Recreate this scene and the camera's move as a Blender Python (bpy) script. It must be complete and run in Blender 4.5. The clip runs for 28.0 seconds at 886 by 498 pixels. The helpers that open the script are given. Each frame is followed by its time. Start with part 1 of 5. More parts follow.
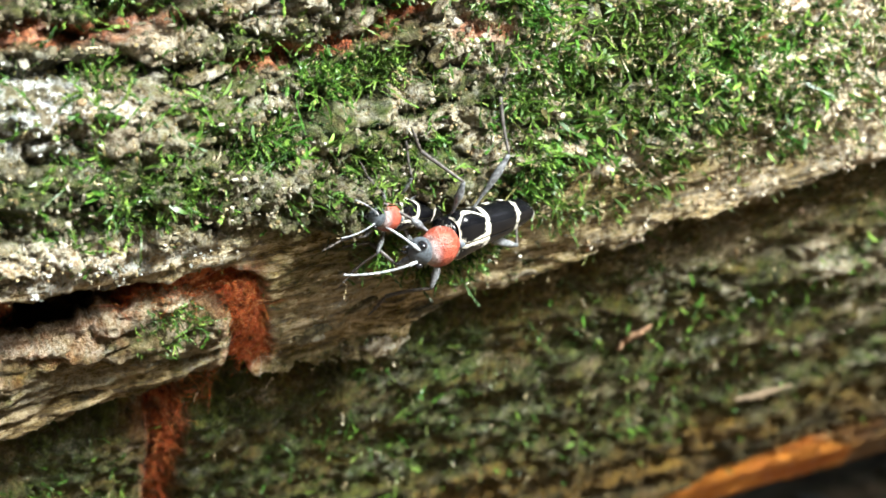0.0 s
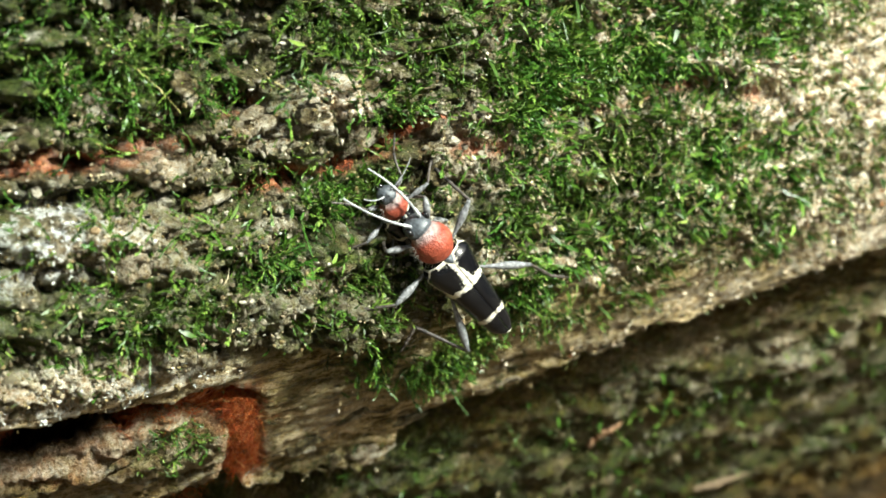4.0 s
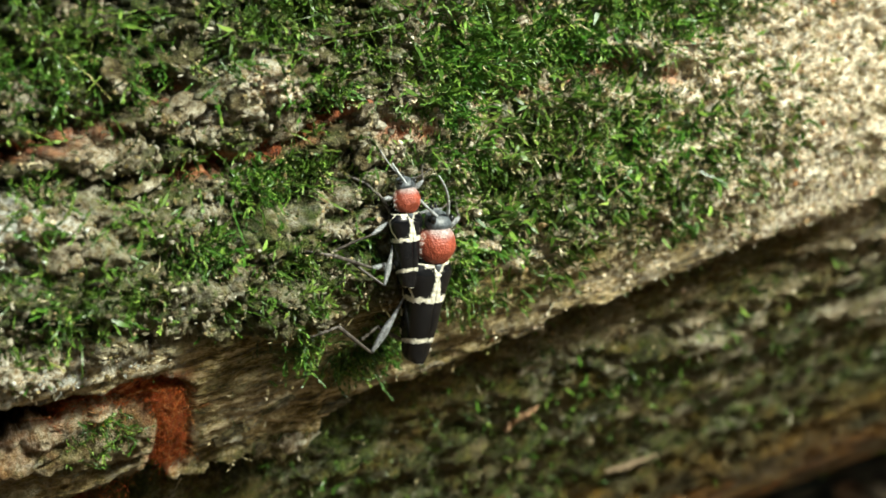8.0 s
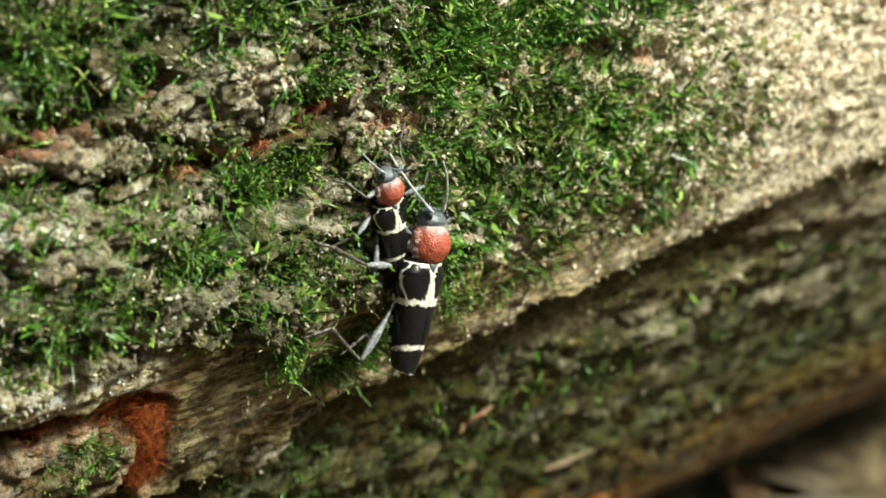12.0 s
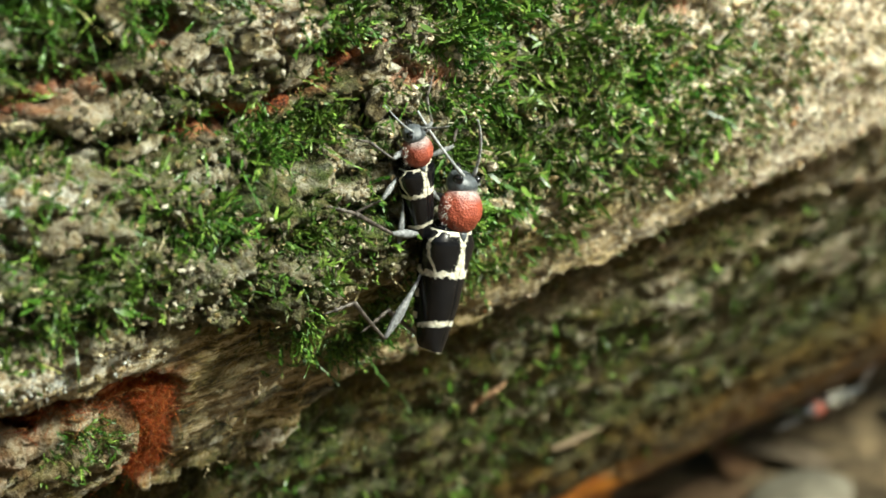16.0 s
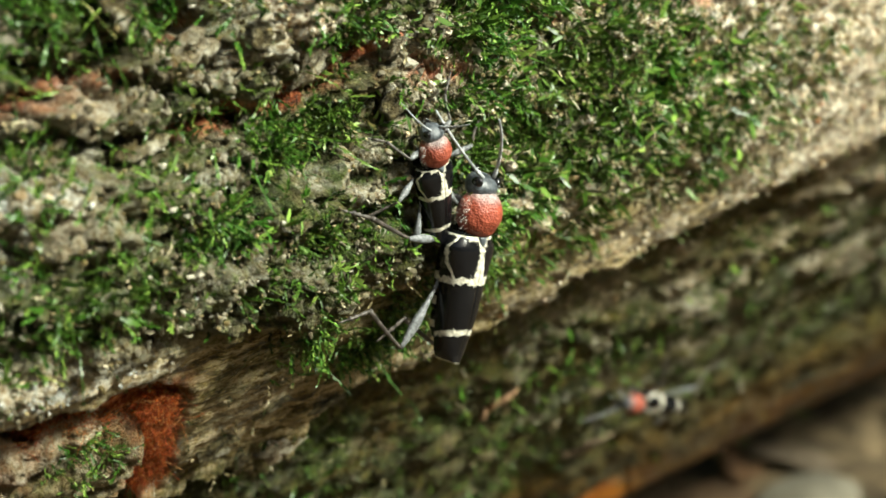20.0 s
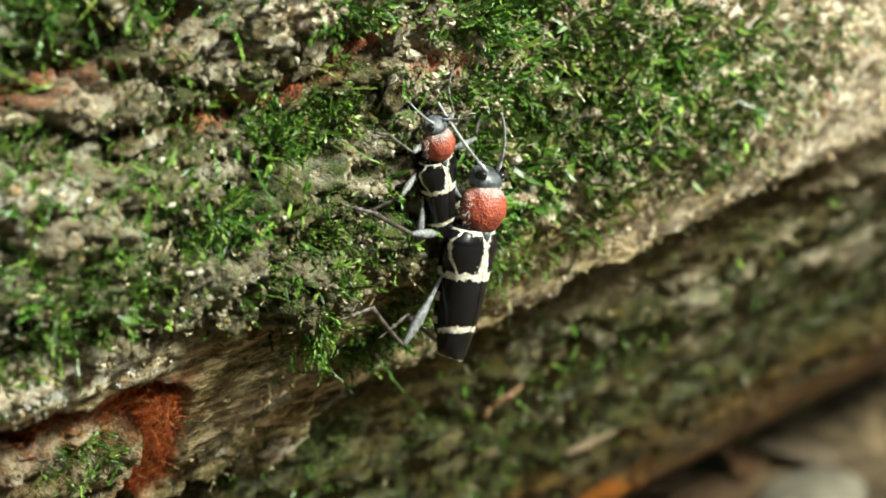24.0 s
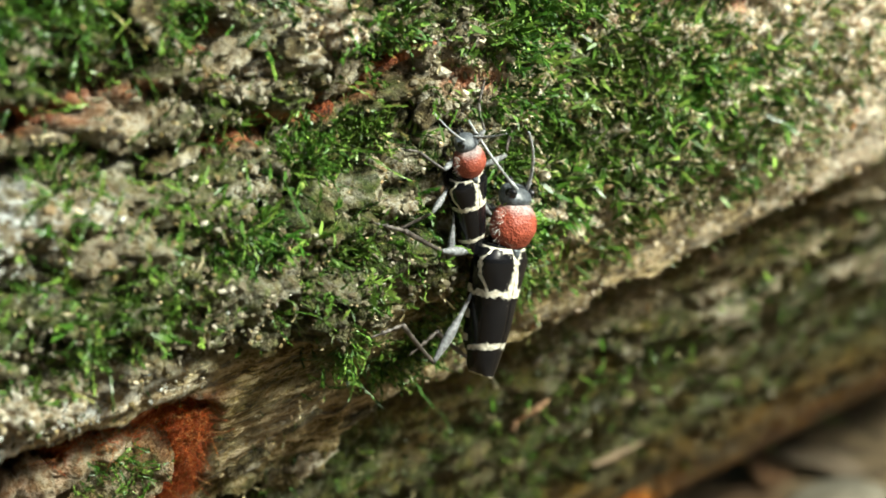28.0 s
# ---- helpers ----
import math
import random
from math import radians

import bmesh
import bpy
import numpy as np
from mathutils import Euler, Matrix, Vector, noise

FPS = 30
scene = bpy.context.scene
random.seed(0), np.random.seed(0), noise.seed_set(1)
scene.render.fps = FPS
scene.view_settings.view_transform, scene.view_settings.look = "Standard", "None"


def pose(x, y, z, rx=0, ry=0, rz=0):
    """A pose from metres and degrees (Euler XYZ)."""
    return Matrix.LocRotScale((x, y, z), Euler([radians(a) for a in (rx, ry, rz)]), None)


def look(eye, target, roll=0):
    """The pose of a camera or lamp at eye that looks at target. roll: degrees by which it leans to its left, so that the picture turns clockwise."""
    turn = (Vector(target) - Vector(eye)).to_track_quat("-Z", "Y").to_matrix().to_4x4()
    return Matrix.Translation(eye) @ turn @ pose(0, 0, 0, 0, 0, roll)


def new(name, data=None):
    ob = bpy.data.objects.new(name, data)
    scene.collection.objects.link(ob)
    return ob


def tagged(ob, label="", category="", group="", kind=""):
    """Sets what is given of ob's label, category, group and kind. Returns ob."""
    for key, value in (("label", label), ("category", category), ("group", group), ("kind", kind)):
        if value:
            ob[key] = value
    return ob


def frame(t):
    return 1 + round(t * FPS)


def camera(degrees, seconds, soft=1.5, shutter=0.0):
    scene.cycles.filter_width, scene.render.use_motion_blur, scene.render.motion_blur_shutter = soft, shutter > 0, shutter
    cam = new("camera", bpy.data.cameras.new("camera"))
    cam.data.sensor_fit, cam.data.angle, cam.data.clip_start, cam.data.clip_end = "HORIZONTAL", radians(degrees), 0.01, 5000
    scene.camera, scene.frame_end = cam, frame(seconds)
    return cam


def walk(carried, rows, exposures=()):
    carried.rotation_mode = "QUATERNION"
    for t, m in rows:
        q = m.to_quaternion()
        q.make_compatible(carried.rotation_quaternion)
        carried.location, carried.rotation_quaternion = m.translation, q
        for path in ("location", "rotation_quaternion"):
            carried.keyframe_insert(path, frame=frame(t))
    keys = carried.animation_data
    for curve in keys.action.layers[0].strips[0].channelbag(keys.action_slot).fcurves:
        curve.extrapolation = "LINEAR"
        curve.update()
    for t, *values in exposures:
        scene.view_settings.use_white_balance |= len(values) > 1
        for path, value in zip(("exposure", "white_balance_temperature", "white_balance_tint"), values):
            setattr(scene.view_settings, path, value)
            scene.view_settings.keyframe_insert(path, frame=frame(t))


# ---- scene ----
cam = camera(22, 28.0, soft=1.65, shutter=0.5)
cam.data.dof.use_dof, cam.data.dof.focus_distance, cam.data.dof.aperture_fstop = True, 0.181, 45
PATH = [
    (0, pose(-0.09239, -0.16346, 0.1674, 69.687, 1.818, -28.457)),
    (0.5, pose(-0.09212, -0.1627, 0.16756, 69.767, 1.925, -28.508)),
    (1, pose(-0.09256, -0.16194, 0.16758, 70.132, 2.078, -28.803)),
    (1.5, pose(-0.09345, -0.16132, 0.17051, 69.989, 1.754, -29.114)),
    (2, pose(-0.09359, -0.16067, 0.17459, 69.572, 1.268, -29.146)),
    (2.5, pose(-0.09276, -0.15951, 0.17492, 69.901, 1.415, -29.112)),
    (4.5, pose(-0.10747, -0.15643, 0.17486, 70.628, 0.888, -33.546)),
    (5, pose(-0.11014, -0.15543, 0.17474, 70.629, 0.699, -34.625)),
    (5.5, pose(-0.10994, -0.15342, 0.17457, 70.452, 0.548, -35.172)),
    (6, pose(-0.11013, -0.15393, 0.17456, 70.466, 0.594, -35.482)),
    (6.5, pose(-0.10939, -0.15541, 0.17472, 70.466, 0.758, -35.429)),
    (7, pose(-0.10858, -0.15506, 0.17492, 70.315, 0.651, -35.492)),
    (7.5, pose(-0.10763, -0.15536, 0.17429, 70.413, 0.869, -35.436)),
    (8, pose(-0.10811, -0.15328, 0.17403, 70.289, 0.774, -35.96)),
    (8.5, pose(-0.10899, -0.15116, 0.17392, 70.124, 0.729, -36.678)),
    (9, pose(-0.1103, -0.14616, 0.17249, 70.114, 0.693, -38.096)),
    (9.5, pose(-0.114, -0.1438, 0.17218, 70.195, 0.749, -39.694)),
    (10, pose(-0.11773, -0.14022, 0.17197, 70.23, 0.625, -41.393)),
    (10.5, pose(-0.11719, -0.1379, 0.17157, 70.192, 0.645, -41.856)),
    (11, pose(-0.118, -0.13537, 0.17078, 70.304, 0.715, -42.529)),
    (11.5, pose(-0.11848, -0.1326, 0.17045, 70.24, 0.566, -43.003)),
    (12, pose(-0.11766, -0.13259, 0.17067, 70.09, 0.599, -42.649)),
    (12.5, pose(-0.11747, -0.13021, 0.17021, 69.937, 0.471, -42.815)),
    (14.5, pose(-0.11549, -0.11805, 0.1659, 69.466, 0.022, -44.289)),
    (15, pose(-0.1152, -0.11732, 0.16558, 69.4, 0.049, -44.451)),
    (15.5, pose(-0.11426, -0.11646, 0.16537, 69.294, 0.019, -44.505)),
    (16, pose(-0.11317, -0.11595, 0.16526, 69.209, 0.032, -44.442)),
    (16.5, pose(-0.11377, -0.11631, 0.1652, 69.317, 0.174, -44.557)),
    (17, pose(-0.11422, -0.1149, 0.16519, 69.263, -0, -44.831)),
    (17.5, pose(-0.11434, -0.11354, 0.165, 69.244, -0.086, -45.015)),
    (18, pose(-0.1134, -0.1122, 0.16442, 69.256, -0.066, -45.012)),
    (18.5, pose(-0.11184, -0.11086, 0.16398, 69.171, -0.055, -44.914)),
    (19, pose(-0.11071, -0.11022, 0.16368, 69.126, -0.04, -44.805)),
    (19.5, pose(-0.10968, -0.10962, 0.1634, 69.07, 0.012, -44.714)),
    (20, pose(-0.11003, -0.10896, 0.16323, 69.072, -0.053, -44.922)),
    (20.5, pose(-0.1098, -0.10783, 0.16279, 69.053, -0.08, -45.122)),
    (21, pose(-0.10942, -0.10791, 0.16268, 69.023, -0.037, -45.044)),
    (21.5, pose(-0.1093, -0.10817, 0.16281, 68.976, -0.03, -45.007)),
    (23.5, pose(-0.10778, -0.10762, 0.16215, 68.97, 0.162, -44.806)),
    (24, pose(-0.10837, -0.10652, 0.16216, 68.937, 0.077, -45.087)),
    (24.5, pose(-0.10886, -0.10674, 0.1627, 68.868, 0.011, -45.034)),
    (25, pose(-0.10859, -0.10665, 0.16263, 68.929, 0.138, -44.966)),
    (25.5, pose(-0.10841, -0.10721, 0.16318, 68.863, 0.119, -44.708)),
    (26, pose(-0.10886, -0.10738, 0.16324, 68.968, 0.215, -44.726)),
    (26.5, pose(-0.10932, -0.10787, 0.16346, 69.022, 0.285, -44.645)),
    (27, pose(-0.10925, -0.10641, 0.16341, 68.947, 0.075, -44.797)),
    (27.5, pose(-0.1092, -0.10617, 0.16322, 69.016, 0.147, -44.758)),
    (28, pose(-0.109, -0.10613, 0.16325, 69.008, 0.214, -44.606)),
]
walk(cam, PATH, [(0, 1.6, 5950, 3), (2, 1.28, 6250, 0), (4, 1.15, 6350, -4), (6, 0.84, 6550, -7), (8, 0.78, 6600, -7), (12, 0.93, 6550, -7), (21, 0.87, 6650, -7), (24, 0.98, 6550, -6), (26, 0.83, 6650, -6), (28, 1.0, 6500, -5)])

# ---- world and light ----
world = bpy.data.worlds.new("sky")
scene.world = world
world.use_nodes = True
wn = world.node_tree
sky = wn.nodes.new("ShaderNodeTexSky")
sky.sky_type, sky.sun_disc = "NISHITA", False
SUN_ELEVATION, SUN_TURN = 44, -66
sky.sun_elevation, sky.sun_rotation = radians(SUN_ELEVATION), radians(90 - SUN_TURN)
sky.air_density, sky.dust_density, sky.ozone_density = 0.5, 6.0, 1.0
wn.links.new(sky.outputs[0], wn.nodes["Background"].inputs[0])
wn.nodes["Background"].inputs[1].default_value = 0.11
sun = new("sun", bpy.data.lights.new("sun", "SUN"))
sun.data.energy, sun.data.angle, sun.data.color = 4.8, radians(10), (1.0, 0.97, 0.92)
sun.matrix_basis = look((math.cos(radians(SUN_TURN)) * math.cos(radians(SUN_ELEVATION)),
                         math.sin(radians(SUN_TURN)) * math.cos(radians(SUN_ELEVATION)),
                         math.sin(radians(SUN_ELEVATION))), (0, 0, 0))
MM = 0.001


# ---- materials ----
class Mat:
    """A node material with a few shorthands."""

    def __init__(self, name, rough=0.8, metal=0.0, spec=0.5):
        self.m = bpy.data.materials.new(name)
        self.m.use_nodes = True
        self.t = self.m.node_tree
        self.b = self.t.nodes["Principled BSDF"]
        self.b.inputs["Roughness"].default_value = rough
        self.b.inputs["Metallic"].default_value = metal
        self.b.inputs["Specular IOR Level"].default_value = spec
        self.co = self.t.nodes.new("ShaderNodeTexCoord").outputs["Object"]

    def put(self, sock, value):
        if isinstance(value, bpy.types.NodeSocket):
            self.t.links.new(value, sock)
        else:
            sock.default_value = value

    def noise(self, mm, detail=4, rough=0.55, stretch=None):
        n = self.t.nodes.new("ShaderNodeTexNoise")
        n.inputs["Scale"].default_value, n.inputs["Detail"].default_value = 1000.0 / mm, detail
        n.inputs["Roughness"].default_value = rough
        co = self.co
        if stretch:
            v = self.t.nodes.new("ShaderNodeMapping")
            v.inputs["Scale"].default_value = stretch
            self.t.links.new(co, v.inputs["Vector"])
            co = v.outputs[0]
        self.t.links.new(co, n.inputs["Vector"])
        return n.outputs["Fac"]

    def cells(self, mm):
        n = self.t.nodes.new("ShaderNodeTexVoronoi")
        n.inputs["Scale"].default_value = 1000.0 / mm
        self.t.links.new(self.co, n.inputs["Vector"])
        return n.outputs["Distance"]

    def ramp(self, fac, *stops):
        r = self.t.nodes.new("ShaderNodeValToRGB")
        e = r.color_ramp.elements
        while len(e) < len(stops):
            e.new(0.5)
        for k, (at, colour) in enumerate(stops):
            e[k].position = at
            e[k].color = (*colour, 1) if isinstance(colour, tuple) else (colour, colour, colour, 1)
        self.put(r.inputs[0], fac)
        return r.outputs[0]

    def mix(self, fac, a, b, kind="MIX"):
        x = self.t.nodes.new("ShaderNodeMix")
        x.data_type, x.blend_type = "RGBA", kind
        for sock, v in ((x.inputs[0], fac), (x.inputs[6], a), (x.inputs[7], b)):
            self.put(sock, (*v, 1) if isinstance(v, tuple) and len(v) == 3 else v)
        return x.outputs[2]

    def math(self, op, a, b=0.0, clamp=False):
        x = self.t.nodes.new("ShaderNodeMath")
        x.operation, x.use_clamp = op, clamp
        self.put(x.inputs[0], a), self.put(x.inputs[1], b)
        return x.outputs[0]

    def attr(self, name):
        a = self.t.nodes.new("ShaderNodeAttribute")
        a.attribute_name = name
        return a.outputs["Fac"]

    def island(self):
        return self.t.nodes.new("ShaderNodeNewGeometry").outputs["Random Per Island"]

    def random(self):
        return self.t.nodes.new("ShaderNodeObjectInfo").outputs["Random"]

    def bump(self, height, mm, strength=1.0):
        n = self.t.nodes.new("ShaderNodeBump")
        n.inputs["Distance"].default_value, n.inputs["Strength"].default_value = mm * MM, strength
        self.put(n.inputs["Height"], height)
        self.t.links.new(n.outputs[0], self.b.inputs["Normal"])

    def colour(self, c):
        self.put(self.b.inputs["Base Color"], (*c, 1) if isinstance(c, tuple) else c)
        return self


def bark_material():
    m = Mat("bark", 0.88, spec=0.28)
    fine, mid, wide = m.noise(0.5, 5, 0.7), m.noise(2.4, 6, 0.68, (0.6, 1, 1.2)), m.noise(12, 3)
    c = m.ramp(mid, (0.38, (0.022, 0.018, 0.006)), (0.45, (0.085, 0.066, 0.024)), (0.52, (0.19, 0.163, 0.085)), (0.58, (0.37, 0.345, 0.25)), (0.66, (0.71, 0.68, 0.59)))
    c = m.mix(m.ramp(fine, (0.43, 0.0), (0.56, 1.0)), m.mix(0.7, c, (0.03, 0.024, 0.013)), c)
    c = m.mix(m.ramp(wide, (0.45, 0.0), (0.6, 0.5)), c, m.mix(0.55, c, (0.2, 0.13, 0.055)))
    # bare fibrous bark
    strand = m.noise(0.75, 6, 0.8, (0.22, 1, 1))
    fibrous = m.ramp(strand, (0.4, (0.04, 0.024, 0.006)), (0.455, (0.18, 0.112, 0.027)), (0.505, (0.43, 0.3, 0.095)), (0.56, (0.85, 0.68, 0.4)))
    c = m.mix(m.math("MULTIPLY", m.attr("fibrous"), 0.95), c, m.mix(m.ramp(mid, (0.38, 0.35), (0.5, 0.0)), fibrous, c))
    # moss film, its coverage raised to darken the underside and the upper left
    green = m.math("MULTIPLY", m.attr("green"), m.ramp(m.noise(1.5, 5, 0.65), (0.38, 0.4), (0.5, 1.0)))
    c = m.mix(m.math("MULTIPLY", green, 0.85), c, m.ramp(m.noise(0.9, 5, 0.7), (0.36, (0.005, 0.012, 0.002)), (0.5, (0.03, 0.056, 0.005)), (0.62, (0.1, 0.135, 0.02))))
    pale = m.math("MULTIPLY", m.attr("pale"), m.ramp(m.noise(1.2, 6, 0.72), (0.33, 0.0), (0.44, 1.0)))
    c = m.mix(pale, c, m.ramp(fine, (0.38, (0.32, 0.18, 0.08)), (0.47, (0.72, 0.58, 0.39)), (0.58, (0.93, 0.87, 0.74))))
    white = m.math("MULTIPLY", m.attr("white"), m.ramp(m.noise(1.4, 6, 0.7), (0.5, 0.0), (0.55, 1.0)))
    c = m.mix(white, c, m.ramp(fine, (0.36, (0.42, 0.44, 0.4)), (0.56, (0.74, 0.77, 0.76))))
    red = m.ramp(m.noise(0.8, 6, 0.72, (1, 1, 0.4)), (0.4, (0.05, 0.008, 0.003)), (0.48, (0.34, 0.065, 0.02)), (0.56, (0.56, 0.17, 0.065)), (0.66, (0.74, 0.4, 0.2)))
    c = m.mix(m.math("MULTIPLY", m.attr("red"), m.ramp(m.noise(2.0, 4), (0.36, 0.3), (0.5, 1.0))), c, red)
    orange = m.ramp(m.noise(5, 4, 0.6, (0.5, 1, 1)), (0.4, (0.48, 0.12, 0.012)), (0.6, (0.88, 0.34, 0.04)))
    c = m.mix(m.attr("orange"), c, orange)
    # lower wood's brown; also paints shade under the lip and in the gap
    brown = m.ramp(m.noise(4, 4, 0.6, (0.4, 1, 1)), (0.4, (0.03, 0.016, 0.002)), (0.62, (0.22, 0.115, 0.016)))
    brown = m.mix(m.ramp(fine, (0.43, 0.0), (0.56, 1.0)), m.mix(0.75, brown, (0.015, 0.01, 0.003)), brown)
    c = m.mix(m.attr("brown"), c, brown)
    m.colour(c)
    m.put(m.b.inputs["Roughness"], m.ramp(m.noise(0.7, 4, 0.7), (0.42, 0.32), (0.56, 0.9)))
    lines = m.math("MULTIPLY", strand, m.attr("fibrous"))
    m.bump(m.math("ADD", m.math("ADD", fine, m.math("MULTIPLY", lines, 2.0)), m.math("MULTIPLY", m.noise(0.18, 3), 0.6)), 0.7, 1.0)
    return m.m


def moss_material(name, dark, light, tip):
    m = Mat(name, 0.4, spec=0.4)
    r = m.math("ADD", m.math("MULTIPLY", m.attr("shade"), 0.75), m.math("MULTIPLY", m.island(), 0.25))
    c = m.ramp(r, (0.0, dark), (0.55, light), (0.9, tip), (0.97, (0.3, 0.25, 0.1)))
    m.colour(m.mix(m.ramp(m.noise(9, 3), (0.4, 0.0), (0.62, 0.6)), c, m.mix(0.6, c, (0.06, 0.06, 0.01))))
    m.b.inputs["Subsurface Weight"].default_value = 0.0
    return m.m


def grain_material(name, *stops):
    m = Mat(name, 0.9, spec=0.12)
    m.colour(m.mix(m.ramp(m.noise(0.5, 4), (0.4, 0.0), (0.6, 0.5)), m.ramp(m.island(), *stops), (0.08, 0.06, 0.04)))
    m.bump(m.noise(0.25, 3), 0.15)
    return m.m


def plain(name, c, rough=0.6, mm=0.4, vary=0.35, bump=0.08, spec=0.5):
    m = Mat(name, rough, spec=spec)
    dark = tuple(v * (1 - vary) for v in c)
    light = tuple(min(1, v * (1 + vary)) for v in c)
    m.colour(m.ramp(m.noise(mm, 4), (0.35, dark), (0.65, light)))
    m.bump(m.noise(mm * 0.6, 3), bump)
    return m.m


def elytron_material():
    m = Mat("elytron", 0.3, spec=0.36)
    f = m.ramp(m.math("ADD", m.attr("cream"), m.math("MULTIPLY", m.math("SUBTRACT", m.noise(0.7, 6, 0.8), 0.5), 2.6)), (0.48, 0.0), (0.6, 1.0))
    m.colour(m.mix(f, m.ramp(m.noise(1.5, 3), (0.4, (0.004, 0.004, 0.005)), (0.7, (0.008, 0.008, 0.009))),
                   m.ramp(m.noise(0.3, 3), (0.4, (0.4, 0.37, 0.29)), (0.6, (0.7, 0.66, 0.55)))))
    m.put(m.b.inputs["Roughness"], m.ramp(f, (0.0, 0.17), (1.0, 0.85)))
    m.bump(m.cells(0.16), 0.012, 0.4)
    return m.m


def pronotum_material():
    m = Mat("pronotum", 0.5, spec=0.5)
    c = m.ramp(m.noise(0.7, 4), (0.35, (0.19, 0.032, 0.016)), (0.65, (0.36, 0.078, 0.042)))
    m.colour(m.mix(m.attr("cream"), c, m.ramp(m.noise(0.3, 3), (0.4, (0.2, 0.19, 0.19)), (0.6, (0.46, 0.44, 0.42)))))
    m.bump(m.math("ADD", m.cells(0.17), m.noise(0.3, 3)), 0.055, 1.0)
    return m.m


def leaf_material():
    m = Mat("dead_leaf", 0.75, spec=0.3)
    c = m.ramp(m.random(), (0.0, (0.06, 0.04, 0.02)), (0.3, (0.18, 0.085, 0.03)), (0.55, (0.13, 0.1, 0.065)), (0.8, (0.07, 0.052, 0.035)), (1.0, (0.2, 0.17, 0.13)))
    m.colour(m.mix(m.ramp(m.noise(6, 5), (0.4, 0.0), (0.65, 0.6)), c, (0.05, 0.03, 0.018)))
    m.bump(m.noise(1.5, 4), 0.4)
    return m.m


BARK = bark_material()
MOSS = moss_material("moss", (0.008, 0.03, 0.003), (0.05, 0.14, 0.012), (0.23, 0.36, 0.06))
CARPET = moss_material("moss_carpet", (0.014, 0.03, 0.007), (0.05, 0.09, 0.018), (0.17, 0.2, 0.06))
DRYMOSS = moss_material("dry_moss", (0.13, 0.1, 0.04), (0.46, 0.38, 0.21), (0.8, 0.73, 0.53))
CRUMB = grain_material("bark_crumb", (0.0, (0.1, 0.075, 0.025)), (0.4, (0.28, 0.22, 0.1)), (0.85, (0.5, 0.41, 0.24)), (1.0, (0.66, 0.58, 0.43)))
GRIT = grain_material("bark_grit", (0.0, (0.06, 0.05, 0.024)), (0.4, (0.17, 0.152, 0.098)), (0.8, (0.3, 0.275, 0.2)), (1.0, (0.5, 0.47, 0.38)))
LICHEN = grain_material("pale_crust", (0.0, (0.4, 0.27, 0.13)), (0.5, (0.76, 0.63, 0.44)), (0.88, (0.9, 0.83, 0.68)), (1.0, (0.5, 0.22, 0.09)))
FIBRE = grain_material("bast_fibre", (0.0, (0.2, 0.02, 0.005)), (0.55, (0.5, 0.085, 0.015)), (0.85, (0.65, 0.2, 0.04)), (1.0, (0.8, 0.45, 0.18)))
ELYTRON, PRONOTUM = elytron_material(), pronotum_material()
SLATE = plain("head_slate", (0.07, 0.08, 0.09), 0.38, 0.25, 0.5, 0.04)
LEG = plain("grey_down", (0.16, 0.165, 0.17), 0.55, 0.3, 0.55, 0.05)
TIBIA = plain("brown_grey_leg", (0.06, 0.05, 0.043), 0.5, 0.4, 0.6, 0.05)
ANTENNA = plain("pale_antenna", (0.33, 0.34, 0.35), 0.6, 0.3, 0.4, 0.04)
EYE = plain("eye", (0.008, 0.008, 0.009), 0.15, 0.5, 0.2, 0.01)
HAIR = plain("white_hair", (0.6, 0.58, 0.53), 0.7, 0.5, 0.2, 0.01)
WHITE = plain("white_grain", (0.5, 0.51, 0.47), 0.85, 0.3, 0.4, 0.2)
TAN = plain("tan_scrap", (0.5, 0.36, 0.2), 0.8, 0.6, 0.4, 0.15)
CURL = plain("curled_bark", (0.26, 0.15, 0.08), 0.8, 0.6, 0.4, 0.15)
RUST = plain("rusty_scrap", (0.3, 0.11, 0.05), 0.8, 0.6, 0.4, 0.15)
PALEWOOD = plain("pale_wood", (0.13, 0.09, 0.05), 0.8, 1.2, 0.35, 0.2)
SOIL = plain("soil", (0.08, 0.058, 0.032), 0.95, 9, 0.6, 3.0, 0.2)
# for the added ring that keeps low sky light off the log
SKY_BLOCKER = plain("sky_blocker", (0.035, 0.06, 0.018), 0.8, 90, 0.7, 30, 0.2)
STONE = plain("grey_stone", (0.11, 0.098, 0.072), 0.85, 7, 0.3, 0.8, 0.3)
LEAF = leaf_material()


# ---- number helpers ----
def smooth(a, b, x):
    t = np.clip((x - a) / (b - a), 0, 1)
    return t * t * (3 - 2 * t)


def chance(i, j, seed):
    """A fixed random number from 0 to 1 for each pair of whole numbers."""
    h = (i.astype(np.int64) * 374761393 + j.astype(np.int64) * 668265263 + seed * 1442695041) & 0xFFFFFFFF
    h = ((h ^ (h >> 13)) * 1274126177) & 0xFFFFFFFF
    return ((h ^ (h >> 16)) & 0xFFFFFF) / float(0xFFFFFF)


def value(x, y, seed=0):
    i, j = np.floor(x), np.floor(y)
    u, v = x - i, y - j
    u, v = u * u * (3 - 2 * u), v * v * (3 - 2 * v)
    a, b = chance(i, j, seed), chance(i + 1, j, seed)
    c, d = chance(i, j + 1, seed), chance(i + 1, j + 1, seed)
    return (a + (b - a) * u) * (1 - v) + (c + (d - c) * u) * v


